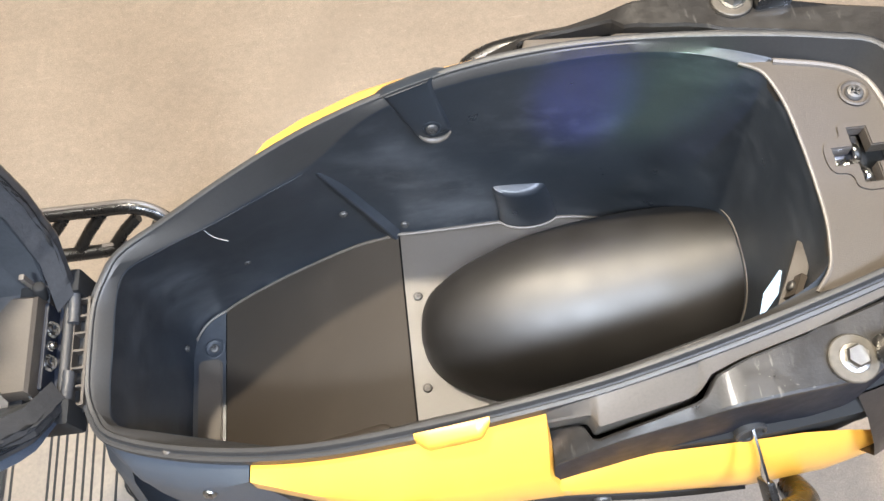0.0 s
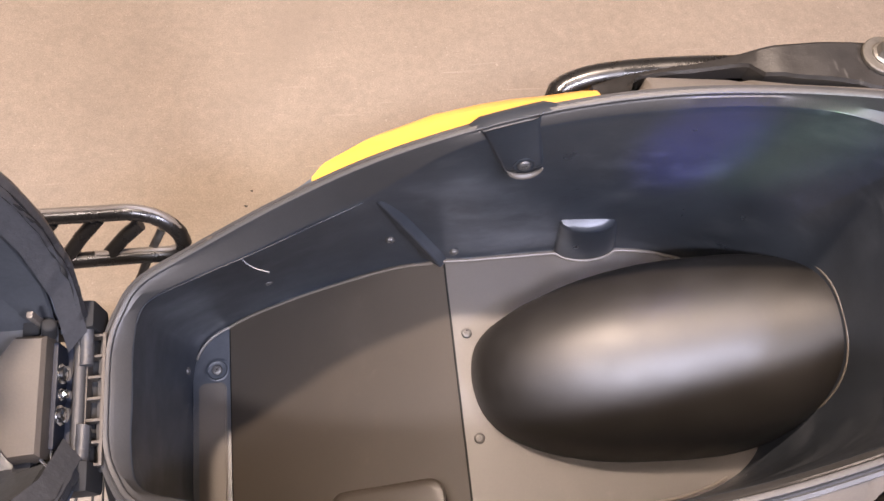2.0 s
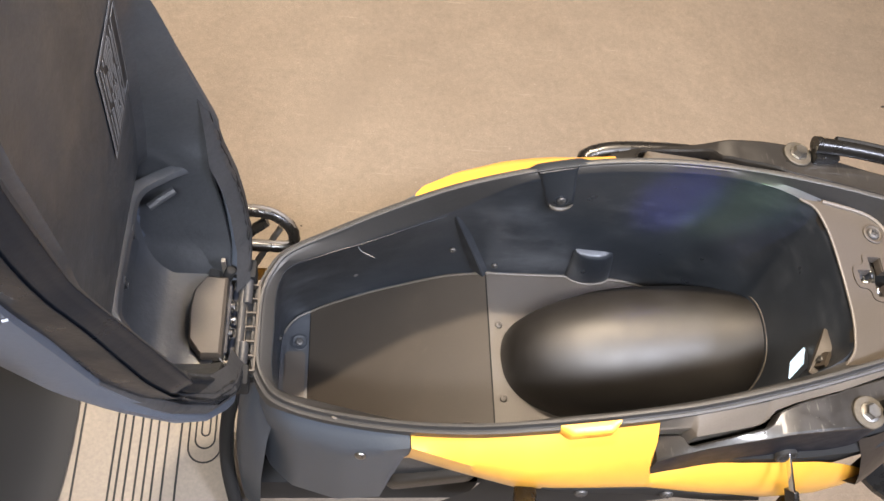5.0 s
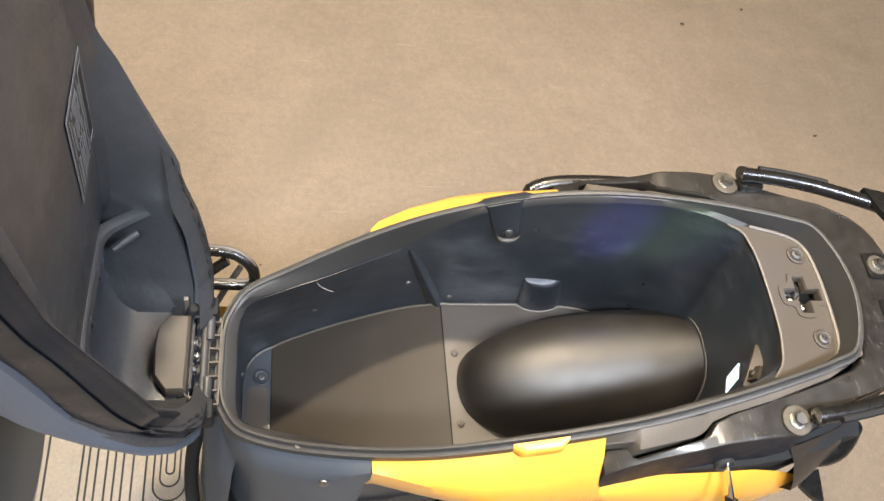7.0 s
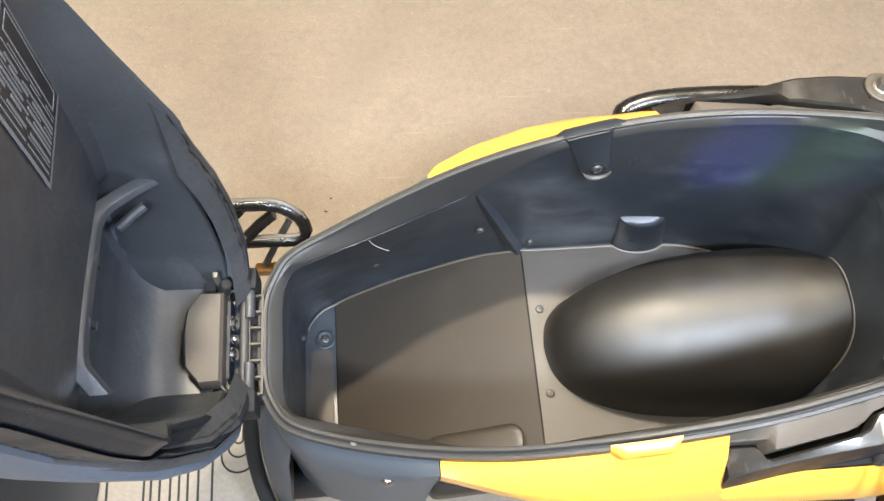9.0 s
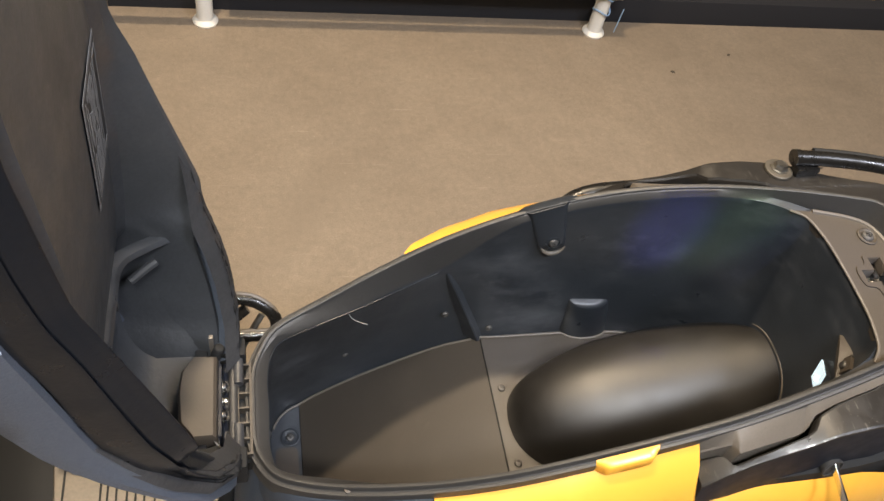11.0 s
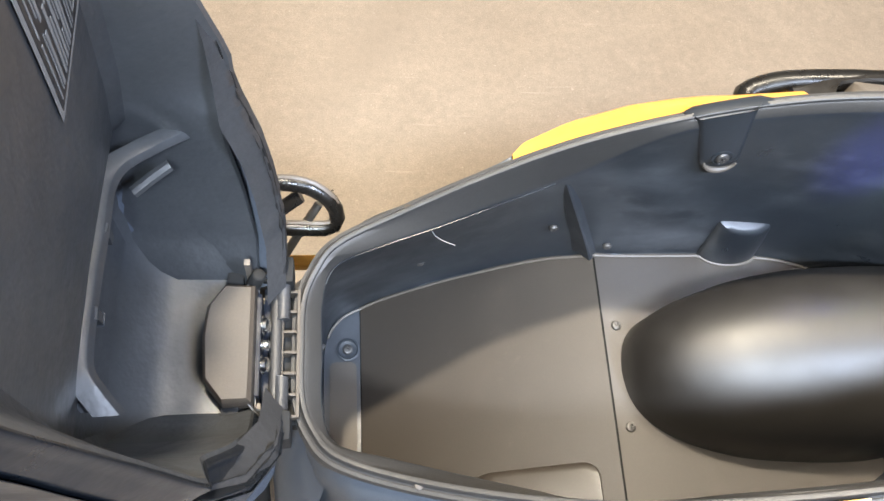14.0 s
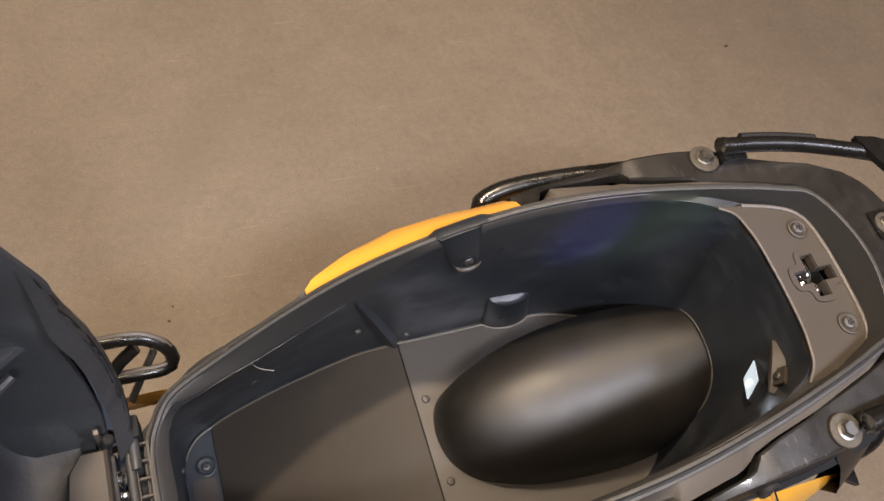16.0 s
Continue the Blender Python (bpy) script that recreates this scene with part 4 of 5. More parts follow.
def hex_bolt(p, n, r, parent):
    m = facing(p, n)
    bm = bmesh.new()
    lathe(bm, [(r * 2.05, -.001), (r * 2.05, .0012), (r * 1.95, .0018), (r * 0.9, .0018)], m, 28)
    w = part("washer", bm, WASHER_M, parent, "weathered steel washer")
    bm = bmesh.new()
    rows = []
    for rr, h in ((r, .0015), (r, .0065), (r * .86, .0082)):
        rows.append([m @ Vector((rr * math.cos(math.pi * k / 3 + .3), rr * math.sin(math.pi * k / 3 + .3), h)) for k in range(6)])
    vs = strip(bm, rows, closed=True)
    cap(bm, vs[-1])
    lathe(bm, [(r * 1.22, .001), (r * 1.22, .0026), (r * .9, .003)], m, 24)
    part("bolt_head", bm, STEEL_M, parent, "zinc plated hex bolt head", angle=20)


for sy in (1, -1):
    hex_bolt((.315, sy * .126, .7415), (0, sy * .05, 1), .0067, bracket)
    # rack bar
    bm = bmesh.new()
    path = spline([(.325, sy * .1275, .757), (.36, sy * .1235, .758), (.40, sy * .1155, .759), (.44, sy * .1030, .760), (.475, sy * .0900, .761), (.51, sy * .0740, .762)], 30)
    tube(bm, path, 0.0074, 16)
    bar = part("rack_bar", bm, GLOSS_M, scooter, "black round rack bar")
    bm = bmesh.new()
    tube(bm, [path[0] - Vector((.001, 0, .0003)), path[0] + Vector((.004, 0, .0))], 0.0081, 16)
    part("bar_cap", bm, GLOSS_M, bar)
    bm = bmesh.new()
    tube(bm, [p + Vector((0, sy * .0062, .0030)) for p in path[3:15]], 0.0036, 8)
    part("bar_pad", bm, DARK_M, bar, "rubber pad on the bar")
    bm = bmesh.new()
    box(bm, (.328, sy * .122 - .006, .738), (.352, sy * .122 + .006, .751), 0.002)
    part("bar_foot", bm, GLOSS_M, bar)
    bm = bmesh.new()
    plate(bm, [(x, sy * y) for x, y in [(.452, .108), (.472, .104), (.52, .080), (.52, .03), (.48, .045), (.462, .080)]], .7635, .770)
    part("rack_plate", bm, GLOSS_M, bar, "black rack plate")
    # bolt plate at the tail
    bm = bmesh.new()
    plate(bm, [(x, y) for x, y in round_rect(.447, sy * .026, .012, .014, .004)], .750, .7535)
    part("bolt_plate", bm, GLOSS_M, bracket, smooth=False)
    hex_bolt((.447, sy * .026, .7535), (0, 0, 1), .0052, bracket)
# guard tubes beside the seat
for sy, path in ((1, [(.172, .146, .668), (.155, .153, .656), (.142, .162, .646), (.1385, .169, .643), (.146, .175, .646), (.168, .178, .653), (.205, .176, .660), (.25, .170, .668), (.32, .165, .668), (.38, .155, .662), (.43, .125, .66)]),
                 (-1, [(.06, .160, .60), (.055, .180, .615), (.065, .195, .640), (.10, .200, .655), (.20, .201, .660), (.26, .198, .656), (.295, .194, .640), (.315, .185, .615), (.322, .172, .585)])):
    bm = bmesh.new()
    tube(bm, spline([(x, sy * y, z) for x, y, z in path], 60), 0.0098 if sy > 0 else 0.0105, 14)
    part("guard_tube", bm, GLOSS_M, scooter, "black tubular side guard")
# tail cover under the bracket
bm = bmesh.new()
rows = []
for z, s in ((.725, .97), (.69, 1.0), (.64, .985), (.60, .93), (.56, .84)):
    rows.append([Vector((.20 + (o.x - .20) * s, o.y * s, z)) for o in ring_out[41:]] + [Vector((.20 + (o.x - .20) * s, -o.y * s, z)) for o in ring_out[41:-1][::-1]])
strip(bm, rows)
part("tail_cover", bm, GLOSS_M, scooter, "black glossy tail cover")
bm = bmesh.new()
rows = []
for f in range(14):
    t = f / 13
    c = Vector((.376, -.138, .656)).lerp(Vector((.452, -.103, .648)), t)
    rr = .005 + .0125 * math.sin(math.pi * min(1, t * .85 + .1)) ** 1.1
    rows.append([c + Vector((.35 * rr * math.cos(a), -rr * math.cos(a), .8 * rr * math.sin(a))) for a in (2 * math.pi * k / 16 for k in range(16))])
vs = strip(bm, rows, closed=True)
cap(bm, vs[0][::-1])
cap(bm, vs[-1])
part("turn_signal", bm, GLOSS_M, scooter, "black turn signal pod")
bm = bmesh.new()
plate(bm, [(.432, -.130), (.420, -.145), (.430, -.157), (.441, -.165), (.444, -.148), (.447, -.128)], .567, .574)
part("signal_fin", bm, GLOSS_M, scooter, "black fin below the turn signal", smooth=False)
bm = bmesh.new()
top = spline([(.332, -.137, .698), (.350, -.133, .700), (.385, -.121, .702), (.415, -.104, .702)], 20)
low = spline([(.354, -.1655, .648), (.366, -.1600, .646), (.385, -.149, .644), (.415, -.130, .643)], 20)
strip(bm, [top, [a.lerp(b, .3) + Vector((0, -.004, .004)) for a, b in zip(top, low)], [a.lerp(b, .75) + Vector((0, -.003, .003)) for a, b in zip(top, low)], low, [p + Vector((0, .012, -.03)) for p in low]])
part("tail_side", bm, EDGE_M, scooter, "dark brown black tail side cover")

# ---- key in the side lock ----
key = thing("key_ring", "two keys with black fobs hanging in the seat lock", "keys", (.266, -.1515, .690))
bm = bmesh.new()
lathe(bm, [(.0098, -.006), (.0098, -.0002), (.0088, .0006), (.0076, .0002), (.0074, -.0006), (.003, -.0006)], facing((.004, .002, -.006), (.1, -1, .22)), 22)
part("lock_barrel", bm, RIM_M, key, "flush round black lock barrel")
bm = bmesh.new()
box(bm, (-.0009, -.028, -.0032), (.0009, .006, .0032), .0004, pose(.004, 0, -.004, 25, 0, 10))
part("key_blade", bm, CHROME_M, key, "steel key blade")
bm = bmesh.new()
box(bm, (-.0026, -.058, -.0070), (.0026, -.027, .0070), .002, pose(.004, 0, -.004, 30, 0, 12))
part("key_fob", bm, GLOSS_M, key, "black plastic key fob")
bm = bmesh.new()
tube(bm, [Vector((-.008 + .011 * math.cos(a), -.052 + .004 * math.sin(a), -.036 + .011 * math.sin(a))) for a in (2 * math.pi * k / 20 for k in range(21))], .001, 6)
part("split_ring", bm, CHROME_M, key, "thin steel split ring")
bm = bmesh.new()
box(bm, (-.040, -.058, -.046), (-.014, -.046, -.040), .002)
part("spare_fob", bm, GLOSS_M, key, "black spare key fob")
bm = bmesh.new()
plate(bm, [(-.040, -.0555), (-.072, -.0555), (-.078, -.0535), (-.081, -.051), (-.076, -.0485), (-.066, -.0495), (-.058, -.0485), (-.040, -.0485)], -.044, -.0425)
part("spare_blade", bm, CHROME_M, key, "bright spare key blade", smooth=False)

# ---- footboard and front guard ----
bm = bmesh.new()
box(bm, (-.62, -.17, .235), (-.20, .13, .265), .006)
board = part("footboard", bm, FOOT_M, scooter, "grey plastic footboard with ribs")
for k, x in enumerate((-.412, -.370, -.362, -.352, -.340, -.330, -.320, -.308, -.292)):
    bm = bmesh.new()
    box(bm, (x - .0012, -.168, .2645), (x + .0012, .11, .2662))
    part("groove", bm, DARK_M, board, smooth=False)
for hw, y1 in ((.020, -.064), (.012, -.046), (.005, -.030)):
    bm = bmesh.new()
    pts = [Vector((-.262 - hw, .10, .2655)), Vector((-.262 - hw, y1 + hw, .2655))] + [Vector((-.262 - hw * math.cos(a), y1 + hw - hw * math.sin(a), .2655)) for a in (math.pi * k / 12 for k in range(1, 12))] + [Vector((-.262 + hw, y1 + hw, .2655)), Vector((-.262 + hw, .10, .2655))]
    tube(bm, pts, .0011, 6)
    part("groove", bm, DARK_M, board, smooth=False)
bm = bmesh.new()
rows = []
for f in range(14):
    t = f / 13
    x, z = -.418 - .16 * t - .03 * t * t, .2675 + .004 + .46 * t ** 2.2
    rows.append([Vector((x - .02 * (k - 5) ** 2 / 25, -.19 + .36 * k / 10, z)) for k in range(11)])
strip(bm, rows)
part("leg_shield", bm, DARK_M, scooter, "black inner leg shield")
bm = bmesh.new()
tube(bm, spline([(-.205, -.02, .50), (-.222, -.05, .42), (-.224, -.085, .35), (-.212, -.13, .29), (-.205, -.17, .262)], 24), .008, 12)
part("hose", bm, DARK_M, scooter, "black rubber hose")
# front body under the hinge
bm = bmesh.new()
rows = []
for z, w, x in ((.555, .050, -.194), (.50, .075, -.205), (.42, .095, -.212), (.33, .105, -.215), (.255, .105, -.215)):
    rows.append([Vector((x + .03, -w - .02, z)), Vector((x + .008, -w, z)), Vector((x, -w + .03, z)), Vector((x, 0, z)), Vector((x, w - .03, z)), Vector((x + .008, w, z)), Vector((x + .03, w + .02, z))])
strip(bm, rows)
part("front_fairing", bm, SIDE_M, scooter, "dark grey fairing below the hinge")
for sy in (1,):
    def gp(x, v):
        """A point of the guard's plane: x along it, v from its foot (0) to its top (1)."""
        return Vector((x, sy * (.135 + .045 * v), .437 + .066 * v))
    bm = bmesh.new()
    outer = spline([gp(-.42, .86), gp(-.30, .86), gp(-.232, .85), gp(-.192, .83), gp(-.168, .66), gp(-.160, .43), gp(-.168, .29), gp(-.20, .285), gp(-.30, .28), gp(-.42, .28)], 60)
    tube(bm, outer, .0072, 12)
    guard = part("foot_guard", bm, GLOSS_M, scooter, "black tubular foot guard with slats")
    # highlight on top of the tube, drawn as a pale strip
    bm = bmesh.new()
    tube(bm, [p + Vector((.001, .002, .0062)) for p in outer[4:40]], .0030, 8)
    part("highlight_strip", bm, TRIM_M, guard, "pale strip for the highlight along the guard")
    for xa, va, xb, vb, rr, mat in ((-.176, .60, -.2076, -.10, .0042, STEEL_M), (-.192, .70, -.2247, .33, .0072, GLOSS_M), (-.225, .80, -.262, .30, .0072, GLOSS_M), (-.262, .80, -.30, .30, .0072, GLOSS_M), (-.30, .80, -.34, .30, .0072, GLOSS_M)):
        bm = bmesh.new()
        tube(bm, [gp(xa, va), gp((xa + xb) / 2, (va + vb) / 2 + .02), gp(xb, vb)], rr, 10, flat=.6)
        part("slat", bm, mat, guard)
    bm = bmesh.new()
    box(bm, (-.225, .138, .378), (-.172, .150, .392), .004)
    part("guard_mount", bm, YELLOW_M, guard, "yellow painted guard mount")
# stand and wheels under the body
bm = bmesh.new()
lathe(bm, [(.11, -.045), (.16, -.055), (.21, -.045), (.222, -.02), (.225, 0), (.222, .02), (.21, .045), (.16, .055), (.11, .045)], Matrix.Translation((.24, 0, .225)) @ pose(0, 0, 0, 90, 0, 0), 40)
part("rear_wheel", bm, DARK_M, scooter, "black rear tyre")
bm = bmesh.new()
box(bm, (-.60, -.085, .12), (.10, .085, .237), .02)
part("underbody", bm, DARK_M, scooter, "dark underbody")

# ---- seat lid ----
FL = [(.592, -.216, .044), (.62, -.216, .066), (.66, -.222, .081), (.70, -.230, .093), (.72, -.2285, .0975), (.731, -.2245, .107), (.745, -.2205, .1115), (.765, -.225, .1125), (.80, -.2345, .1125), (.84, -.2455, .1128), (.88, -.256, .1135), (.91, -.266, .112), (1.0, -.273, .1105), (1.08, -.275, .100), (1.15, -.275, .078), (1.185, -.275, .045)]
VE = [(.585, -.199, .052), (.62, -.199, .080), (.66, -.204, .097), (.70, -.212, .1075), (.74, -.250, .117), (.78, -.270, .1225), (.84, -.2845, .1255), (.90, -.295, .1265), (1.0, -.306, .1255), (1.08, -.309, .116), (1.15, -.307, .094), (1.195, -.304, .060)]
VO = [(.585, -.213, .056), (.62, -.222, .088), (.66, -.238, .104), (.69, -.266, .115), (.74, -.295, .124), (.785, -.315, .129), (.84, -.326, .131), (.90, -.334, .132), (1.0, -.345, .130), (1.08, -.348, .120), (1.15, -.343, .098), (1.195, -.33, .060)]

VEN = [(.585, -.199, .052), (.62, -.200, .082), (.66, -.213, .1075), (.70, -.234, .119), (.74, -.256, .1235), (.78, -.273, .1255), (.84, -.2845, .1255), (.90, -.295, .1265), (1.0, -.306, .1255), (1.08, -.309, .116), (1.15, -.307, .094), (1.195, -.304, .060)]
VON = [(.585, -.206, .058), (.62, -.206, .092), (.66, -.223, .1165), (.69, -.243, .1265), (.74, -.276, .132), (.785, -.303, .1335), (.84, -.323, .133), (.90, -.334, .132), (1.0, -.345, .130), (1.08, -.348, .120), (1.15, -.343, .098), (1.195, -.33, .060)]


def at(table, z, k):
    return along([(r[0], r[k]) for r in table], z)


def plate_x(z):
    return along([(.585, -.262), (.60, -.286), (.615, -.298), (.64, -.3030), (.69, -.3020), (.704, -.299), (.7125, -.2875), (.75, -.283), (.84, -.277), (.92, -.273), (1.2, -.283)], z)


def plate_w(z):
    return along([(.585, .048), (.62, .068), (.66, .082), (.70, .089), (.76, .0945), (.90, .0965), (1.0, .095), (1.08, .085), (1.15, .06), (1.2, .035)], z)


bm = bmesh.new()
rows = []
heights = [.59 + .00625 * k for k in range(25)] + [.7525 + .0125 * k for k in range(36)]
for z in heights:
    xf, wf, xp, wp = at(FL, z, 1), at(FL, z, 2), plate_x(z), plate_w(z)
    half = [(xp - .004, wf + .002), (xf + .0, wf + .0015), (xf + .0015, wf), (xf, wf - .0025), (xf + (xp - xf) * .35, wp + (wf - wp) * .55), (xp + .006, wp + .003), (xp, wp - .006), (xp - .0006, wp * .55), (xp - .001, 0)]
    rows.append([Vector((x, y, z)) for x, y in half] + [Vector((x, -y, z)) for x, y in half[:-1][::-1]])
vs = strip(bm, rows)
cap(bm, vs[0][2:-2])
lid = part("seat_lid", bm, LID_M, scooter, "black plastic underside of the raised seat", angle=32)

bm = bmesh.new()
rows = []
for k in range(42):
    z = .585 + .61 * k / 41
    xe, we, xo, wo = at(VE, z, 1), at(VE, z, 2), at(VO, z, 1), at(VO, z, 2)
    wr = 0.0012 * noise.noise((z * 60, 0, 1))
    sides = []
    for xa, wa, xb, wb in ((xe, we, xo, wo), (at(VEN, z, 1), at(VEN, z, 2), at(VON, z, 1), at(VON, z, 2))):
        sides.append([(xa - .016, wa - .010), (xa - .004 + wr, wa - .007), (xa + wr, wa - .003), (xa - .001, wa + .002), (xa - .006, wa + .0045), (xa * .6 + xb * .4, (wa + wb) / 2 + .004), (xb + .006, wb + .001), (xb, wb - .004), (min(xb - .012, plate_x(z) - .010), wb * .75), (min(xo - .016, plate_x(z) - .016), 0)])
    rows.append([Vector((x, y + (0 if y == 0 else .0008 * noise.noise((z * 45, y * 30, 7))), z)) for x, y in sides[0]] + [Vector((x, -y, z)) for x, y in sides[1][:-1][::-1]])
vs = strip(bm, rows)
cap(bm, vs[-1])
cover = part("seat_cover", bm, VINYL_M, scooter, "blue grey vinyl seat cover with pale stitching", angle=45)
bm = bmesh.new()
for k in range(8):
    def sp(f):
        return Vector((-.2935 - .034 * f, -.1305 - .0045 * math.sin(math.pi * min(1, f * .8)), .902 + .002 * f))
    tube(bm, [sp(k / 8), sp(k / 8 + .085)], .0009, 5)
part("stitching", bm, STITCH_M, cover, "pale thread stitching")["kind"] = "stuff"
# dark lining between the lid and the cover on the near side: flat wing, groove, padded roll, creases
WING_RELIEF = [(0, 0), (.04, .0012), (.10, .0004), (.30, -.0008), (.345, -.0012), (.36, -.0075), (.39, -.0065), (.43, -.0010), (.50, .0040), (.58, .0046), (.645, .0010), (.675, -.0080), (.70, -.0085),
               (.725, -.0010), (.765, .0010), (.80, -.0015), (.82, -.0085), (.845, -.0080), (.865, -.0008), (.91, .0008), (.94, -.0020), (.955, -.0060), (.975, -.0030), (1, 0)]
bm = bmesh.new()
rows = []
for k in range(61):
    z = .60 + .59 * k / 60
    xf, wf, xe, we = at(FL, z, 1), at(FL, z, 2), at(VEN, z, 1), at(VEN, z, 2)
    puff = .0075 + .003 * noise.noise((z * 11, 3, 1))
    x0, y0 = xf + .0016, wf - .0004
    row = []
    for j in range(61):
        f = j / 60
        drift = f + .018 * noise.noise((z * 8, 2, 5)) * math.sin(math.pi * f)
        ridge = glide(WING_RELIEF, drift) * (1 + .35 * noise.noise((z * 14, f * 3, 2))) + (.0007 * noise.noise((z * 120, f * 25, 4)) if f > .66 else 0)
        lift = .0015 * math.sin(math.pi * min(1, f * 8)) if f < .13 else 0
        row.append(Vector((x0 + (xe + .004 - x0) * f + lift + ridge, -(y0 + (we - .004 - y0) * f + puff * math.sin(math.pi * f) ** .8), z)))
    rows.append(row)
strip(bm, rows)
part("lid_lining", bm, WING_M, cover, "dark folded side wing of the lid", angle=70)
FE = [(.585, -.199, .052), (.62, -.199, .080), (.66, -.204, .0965), (.69, -.210, .1045), (.72, -.2190, .1105), (.745, -.2235, .1138), (.77, -.2285, .1150), (.80, -.2365, .1140), (.82, -.243, .113)]
# folded, wrinkled edge of the cover round the nose of the lid
for sy in (1, -1):
    bm = bmesh.new()
    rows = []
    n = 240
    for k in range(n):
        z = .586 + (.222 if sy > 0 else .196) * k / (n - 1)
        xe, we = (at(FE, z, 1), at(FE, z, 2)) if sy > 0 else (at(VEN, z, 1), at(VEN, z, 2))
        w = max(.10, min(1, (.805 - z) / .085))
        soft = 1 if sy > 0 else .45
        a = soft * .0013 * noise.noise((z * 90, sy * 3, 1)) + .0004 * noise.noise((z * 200, sy, 5))
        b = soft * .0015 * noise.noise((z * 110, sy * 3, 9))
        prof = [(-.010, -.0245), (-.002 + b, -.0145 + a), (.0018 + a, -.0105 + b), (.0002 + b, -.0072), (.0026 + a, -.0035 + b), (.0012, .0010 + a * .35), (-.004, .0040)]
        rows.append([Vector((xe + dx * w, sy * (we + dy * w), z)) for dx, dy in prof])
    strip(bm, rows)
    part("cover_fold", bm, SEAL_M, cover, "wrinkled folded edge of the cover", angle=75)
    # shade of the creases, put in as thin black strands
    for q, (dx, dy, z0, z1) in enumerate(((.0010, -.0073, .60, .735), (.0004, -.0128, .60, .70))):
        bm = bmesh.new()
        pts = []
        for z in (z0 + (z1 - z0) * k / 50 for k in range(51)):
            w = max(.06, min(1, (.790 - z) / .085))
            tab = FE if sy > 0 else VEN
            pts.append(Vector((at(tab, z, 1) + dx * w + .0008 * noise.noise((z * 80, q, 4)), sy * (at(tab, z, 2) + dy * w + .0016 * w * noise.noise((z * 70, q, sy))), z)))
        tube(bm, pts, lambda f: .0014 * max(.12, .3 + 1.8 * noise.noise((f * 9, q, 8))) * math.sin(math.pi * (.05 + .9 * f)), 6)
        part("crease", bm, DARK_M, cover, "black strand for the shade in a crease of the fold")
    if sy > 0:
        bm = bmesh.new()
        roll = spline([(-.280, .118, .862), (-.2735, .122, .90), (-.2715, .123, .93), (-.2690, .122, .952), (-.2672, .120, .966), (-.2668, .119, .972)], 40)
        tube(bm, roll, lambda f: (.0035 + .004 * min(1, f * 1.6) + .0036 * max(0, min(1, (f - .62) / .16))) * (1 - max(0, (f - .84) / .16) ** 2.5 * .9) * (1 + .08 * noise.noise((f * 14, 1, 3))), 16)
        part("edge_roll", bm, EDGE_M, cover, "rolled brown black edge of the cover", angle=80)
    rng = random.Random(8 + sy)
    for q in range(6 if sy > 0 else 0):
        z = .665 + .018 * q + rng.uniform(-.005, .005)
        tab = FE if sy > 0 else VEN
        w = max(.2, min(1, (.805 - z) / .085))
        c = Vector((at(tab, z, 1) + .0008, sy * (at(tab, z, 2) - rng.uniform(.007, .012) * w), z))
        bm = bmesh.new()
        tube(bm, [c + Vector((-.004 * f * .3, sy * .0012 * noise.noise((f * 3, q, 1)), f * rng.uniform(.008, .012))) for f in (-1, -.5, 0, .5, 1)], lambda f: .0012 * w * math.sin(math.pi * (.08 + .84 * f)), 6)
        part("crease", bm, DARK_M, cover, "dark tear in the fold")
    bm = bmesh.new()
    pts = [Vector((-.199 + .0006 * noise.noise((k * .7, sy, 2)), sy * (.020 + .034 * k / 24), .5795 + .006 * (k / 24) ** 3)) for k in range(25)]
    tube(bm, pts, .0048, 9)
    part("cover_nose", bm, SEAL_M, cover, "folded nose of the cover", angle=75)

# ledge round the recess of the lid
RIB = [(-.246, .096, .702), (-.266, .078, .710), (-.2825, .057, .7165), (-.2835, .02, .7215), (-.2835, -.02, .7245), (-.2825, -.050, .724), (-.276, -.062, .7205), (-.267, -.073, .7155)]
bm = bmesh.new()
rib = spline(RIB, 48)
centre = Vector((-.28, .0, .650))
rows = []
for i, p in enumerate(rib):
    t = (rib[min(i + 1, 47)] - rib[max(i - 1, 0)]).normalized()
    inward = t.cross(Vector((1, 0, 0))).normalized()
    if inward.dot(centre - p) < 0:
        inward = -inward
    rows.append([p - inward * .0030 + Vector((-.012, 0, 0)), p - inward * .0018 + Vector((-.0035, 0, 0)), p - inward * .0006 + Vector((-.0004, 0, 0)), p + Vector((.0002, 0, 0)), p + inward * .0038 + Vector((.0020, 0, 0)),
                 p + inward * .0045 + Vector((.0013, 0, 0)), p + inward * .0056 + Vector((-.010, 0, 0)), p + inward * .0060 + Vector((-.020, 0, 0))])
strip(bm, rows)
part("lid_rib", bm, LID_M, lid, "raised grey ledge round the lid recess", angle=24)
bm = bmesh.new()
tube(bm, [Vector((-.2790, .0600, .6900)), Vector((-.2690, .0680, .6930)), Vector((-.2590, .0750, .6960))], .0040, 8, flat=.7)
part("rib_clip", bm, LID_M, lid, angle=20)
for p, a, l in (((-.2840, .0232, .7135), 84, .007), ((-.2840, -.0232, .7160), 94, .007)):
    bm = bmesh.new()
    box(bm, (-.003, -l, -.0028), (.002, l, .0028), .0008, Matrix.Translation(p) @ pose(0, 0, 0, a, 0, -15 if a < 0 else 0))
    part("rib_clip", bm, LID_M, lid)
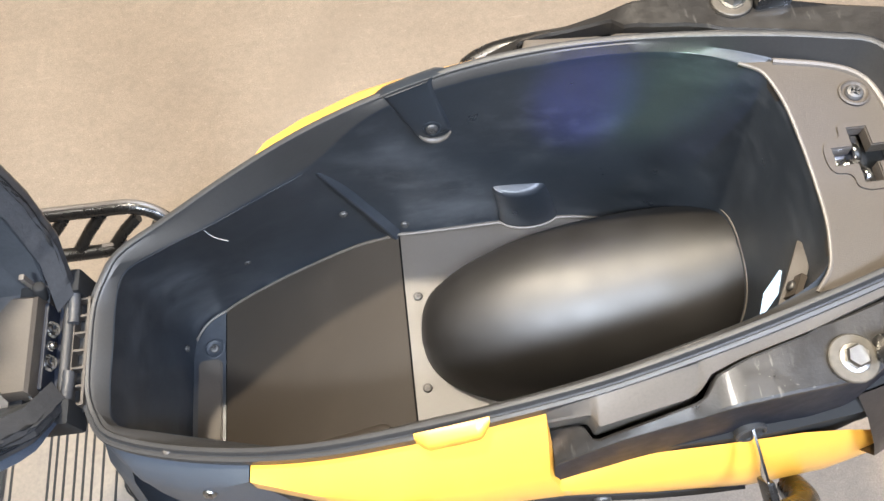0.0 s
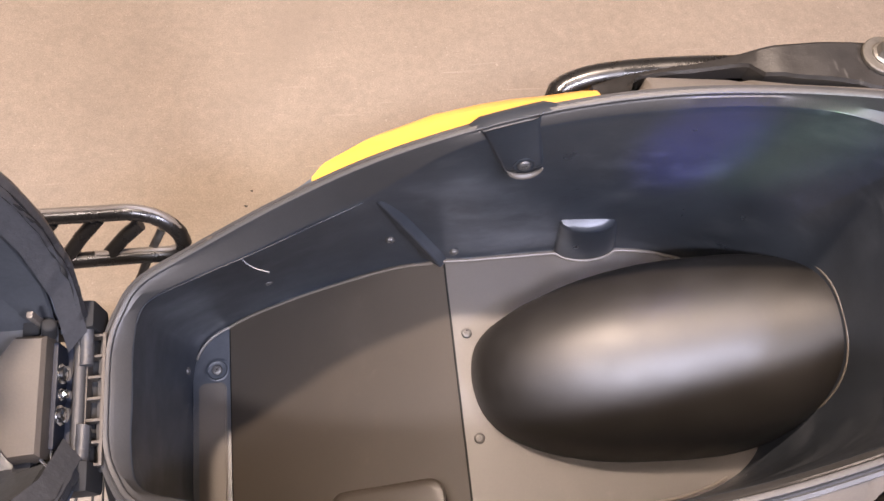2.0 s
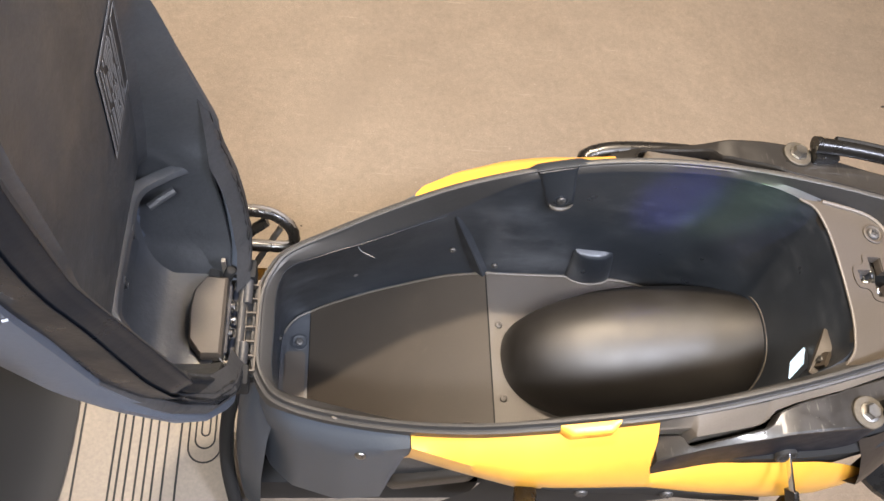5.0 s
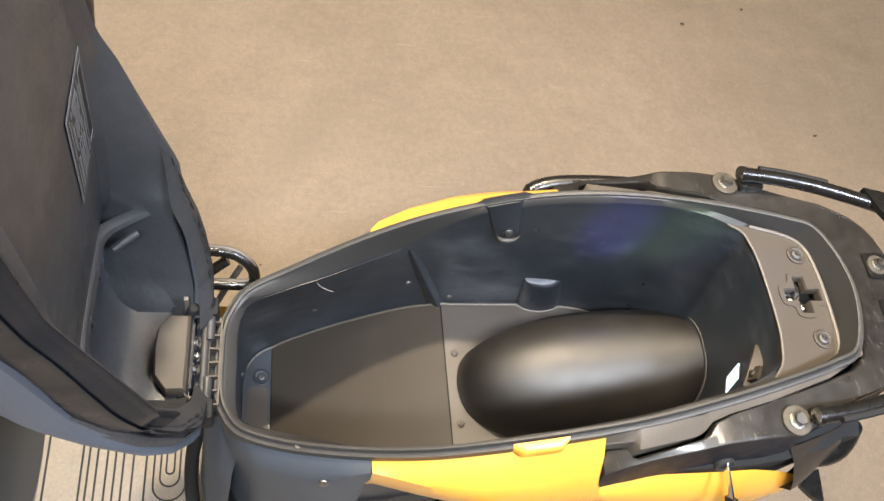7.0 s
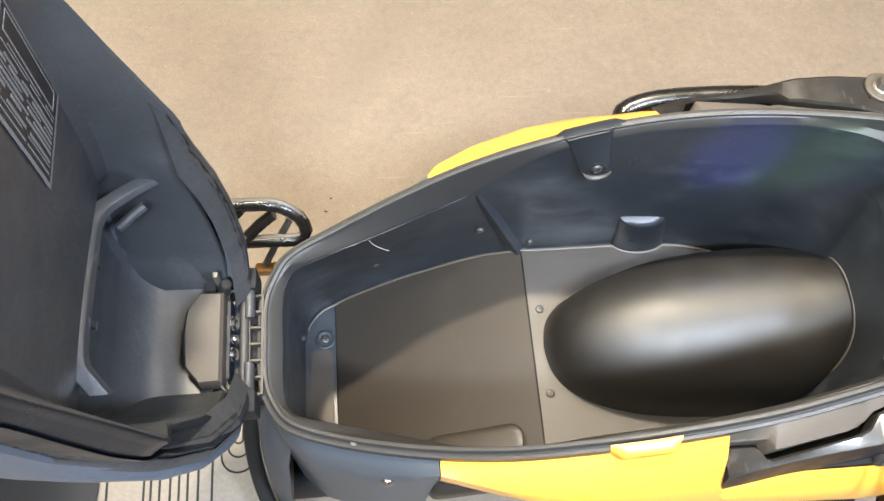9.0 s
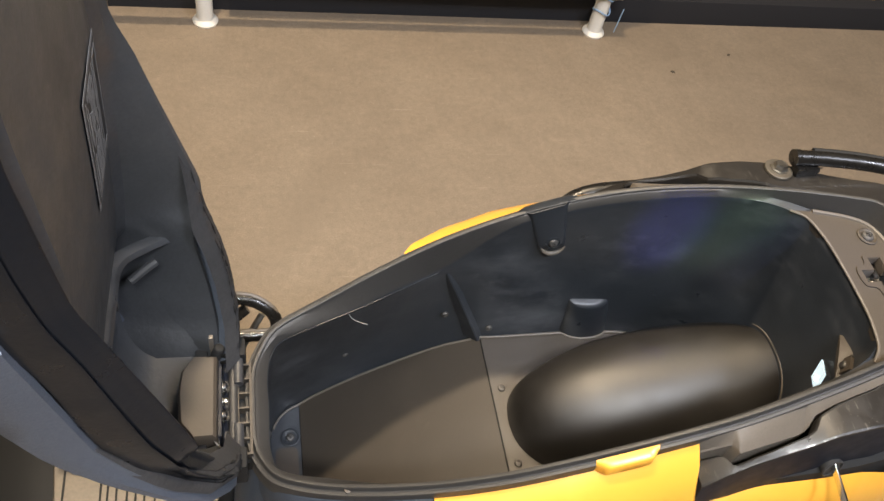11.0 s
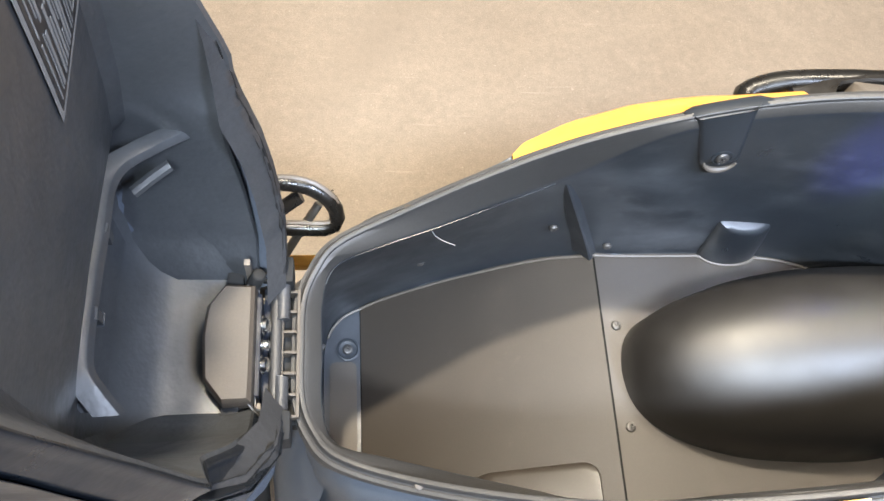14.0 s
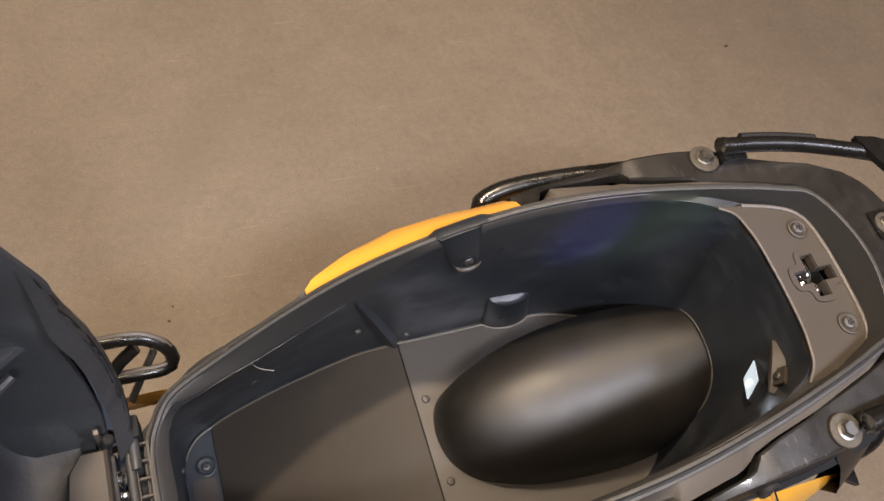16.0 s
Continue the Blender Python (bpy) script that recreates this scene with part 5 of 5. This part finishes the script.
# hinge block and hinge
bm = bmesh.new()
rows = []
for z, x0, g in ((.582, -.2155, 0), (.596, -.2155, 0), (.604, -.2165, .001), (.6065, -.219, .003)):
    rows.append([Vector(p) for p in ((x0, .037 - g, z), (x0, -.043 + g, z), (-.234, -.044 + g, z + .002), (-.2470 + g, -.028, z + .004), (-.2490 + g, 0, z + .004), (-.2470 + g, .020, z + .004), (-.235, .037 - g, z + .002))])
vs = strip(bm, rows, closed=True)
cap(bm, vs[-1])
part("hinge_block", bm, PANEL_M, lid, "moulded grey hinge block", angle=35)
bm = bmesh.new()
box(bm, (-.2235, -.036, .572), (-.2125, .034, .594), .001)
box(bm, (-.2125, -.046, .5715), (-.203, .044, .5765), .001)
hinge = part("hinge", bm, SKIRT_M, scooter, "black steel seat hinge", smooth=False)
for y, r in ((.0137, .0052), (-.0137, .0052), (0, .0032)):
    bm = bmesh.new()
    m = facing((-.2125, y, .587), (1, 0, .25))
    lathe(bm, [(r * 1.3, 0), (r * 1.3, .0012), (r, .0014), (r, .0045), (r * .75, .0055)], m, 12)
    part("hinge_bolt", bm, CHROME_M, hinge, "zinc plated hinge bolt")
bm = bmesh.new()
tube(bm, [Vector((-.2035, -.050, .578)), Vector((-.2035, .048, .578))], .0042, 12)
part("hinge_pin", bm, RIM_M, hinge)
for y in (-.052, .049):
    bm = bmesh.new()
    lathe(bm, [(.0045, 0), (.0045, .004), (.003, .005)], facing((-.2035, y, .579), (.3, 0, 1)), 12)
    part("pin_end", bm, STEEL_M, hinge)
bm = bmesh.new()
for lo, hi in [((-.2005, -.047, .567), (-.1985, .043, .578)), ((-.1895, -.047, .567), (-.1872, .043, .578))] + [((-.1985, -.047 + k * .0146, .567), (-.1895, -.0450 + k * .0146, .5775)) for k in range(7)]:
    box(bm, lo, hi, .0004)
part("ladder_grid", bm, PANEL_M, tub, "small ribbed grid in front of the rim", smooth=False)
bm = bmesh.new()
box(bm, (-.203, -.050, .552), (-.184, .046, .5675))
part("grid_floor", bm, DARK_M, tub, smooth=False)
for sy in (1, -1):
    bm = bmesh.new()
    box(bm, (-.226, sy * .054 - .010, .556), (-.192, sy * .054 + .010, .590), .004)
    part("rubber_stop", bm, DARK_M, lid, "black rubber stop")
bm = bmesh.new()
lathe(bm, [(.0050, -.010), (.0050, .006), (.0042, .0075), (.003, .008)], facing((-.216, .041, .603), (.3, .1, .9)), 16)
part("side_clip", bm, DARK_M, lid, "black rubber buffer")
bm = bmesh.new()
box(bm, (-.2225, .0425, .598), (-.2185, .0470, .624), .0008)
part("buffer_post", bm, TRIM_M, lid, "pale post beside the hinge block")
for sy in (1, -1):
    bm = bmesh.new()
    tube(bm, spline([(-.222, sy * .037, .600), (-.214, sy * .047, .597), (-.206, sy * .050, .587), (-.200, sy * .047, .580)], 16), .0010, 7)
    part("spring_end", bm, SCREW_M, hinge, "bent steel spring end")
bm = bmesh.new()
box(bm, (-.236, -.062, .572), (-.2245, .062, .596), .003)
part("lid_backing", bm, DARK_M, lid, "dark backing of the lid nose")

# sticker on the lid
def on_plate(y, z, lift=.0015):
    return Vector((plate_x(z) + lift, y, z))


def patch(name, y0, y1, z0, z1, mat, parent, lift, n=5):
    bm = bmesh.new()
    rows = [[on_plate(y0 + (y1 - y0) * j / n, z0 + (z1 - z0) * i / n + skew(y0 + (y1 - y0) * j / n), lift) for j in range(n + 1)] for i in range(n + 1)]
    rows2 = [[p - Vector((.0003, 0, 0)) for p in r] for r in rows]
    a, b = strip(bm, rows), strip(bm, rows2)
    loop = lambda v: v[0][:] + [r[-1] for r in v[1:]] + v[-1][:-1][::-1] + [r[0] for r in v[1:-1]][::-1]
    la, lb = loop(a), loop(b)
    for k in range(len(la)):
        q = (k + 1) % len(la)
        bm.faces.new((la[k], la[q], lb[q], lb[k]))
    return part(name, bm, mat, parent, smooth=False)


def skew(y):
    return (y - .06) * .10


sticker = patch("warning_sticker", .0285, .0925, .817, .9115, LABEL_EDGE_M, scooter, .0007)
sticker["label"] = "dark information sticker with a grey border"
patch("sticker_field", .0315, .0895, .8205, .908, LABEL_M, sticker, .0010)
rng = random.Random(3)
y = .0345
while y < .072:
    w = rng.choice((.0008, .0011, .0015, .002))
    z = .824
    while z < .900:
        l = rng.uniform(.012, .05)
        patch("print_bar", y, y + w, z, min(z + l, .905), INK_M, sticker, .0013, 2)
        z += l + rng.uniform(.003, .01)
    y += w + rng.choice((.0014, .0018, .0035))
for y0, y1, z0, z1 in ((.0745, .0757, .826, .904), (.0865, .0873, .826, .904), (.0757, .0865, .826, .8268), (.0757, .0865, .9032, .904)):
    patch("print_bar", y0, y1, z0, z1, INK_M, sticker, .0013, 2)
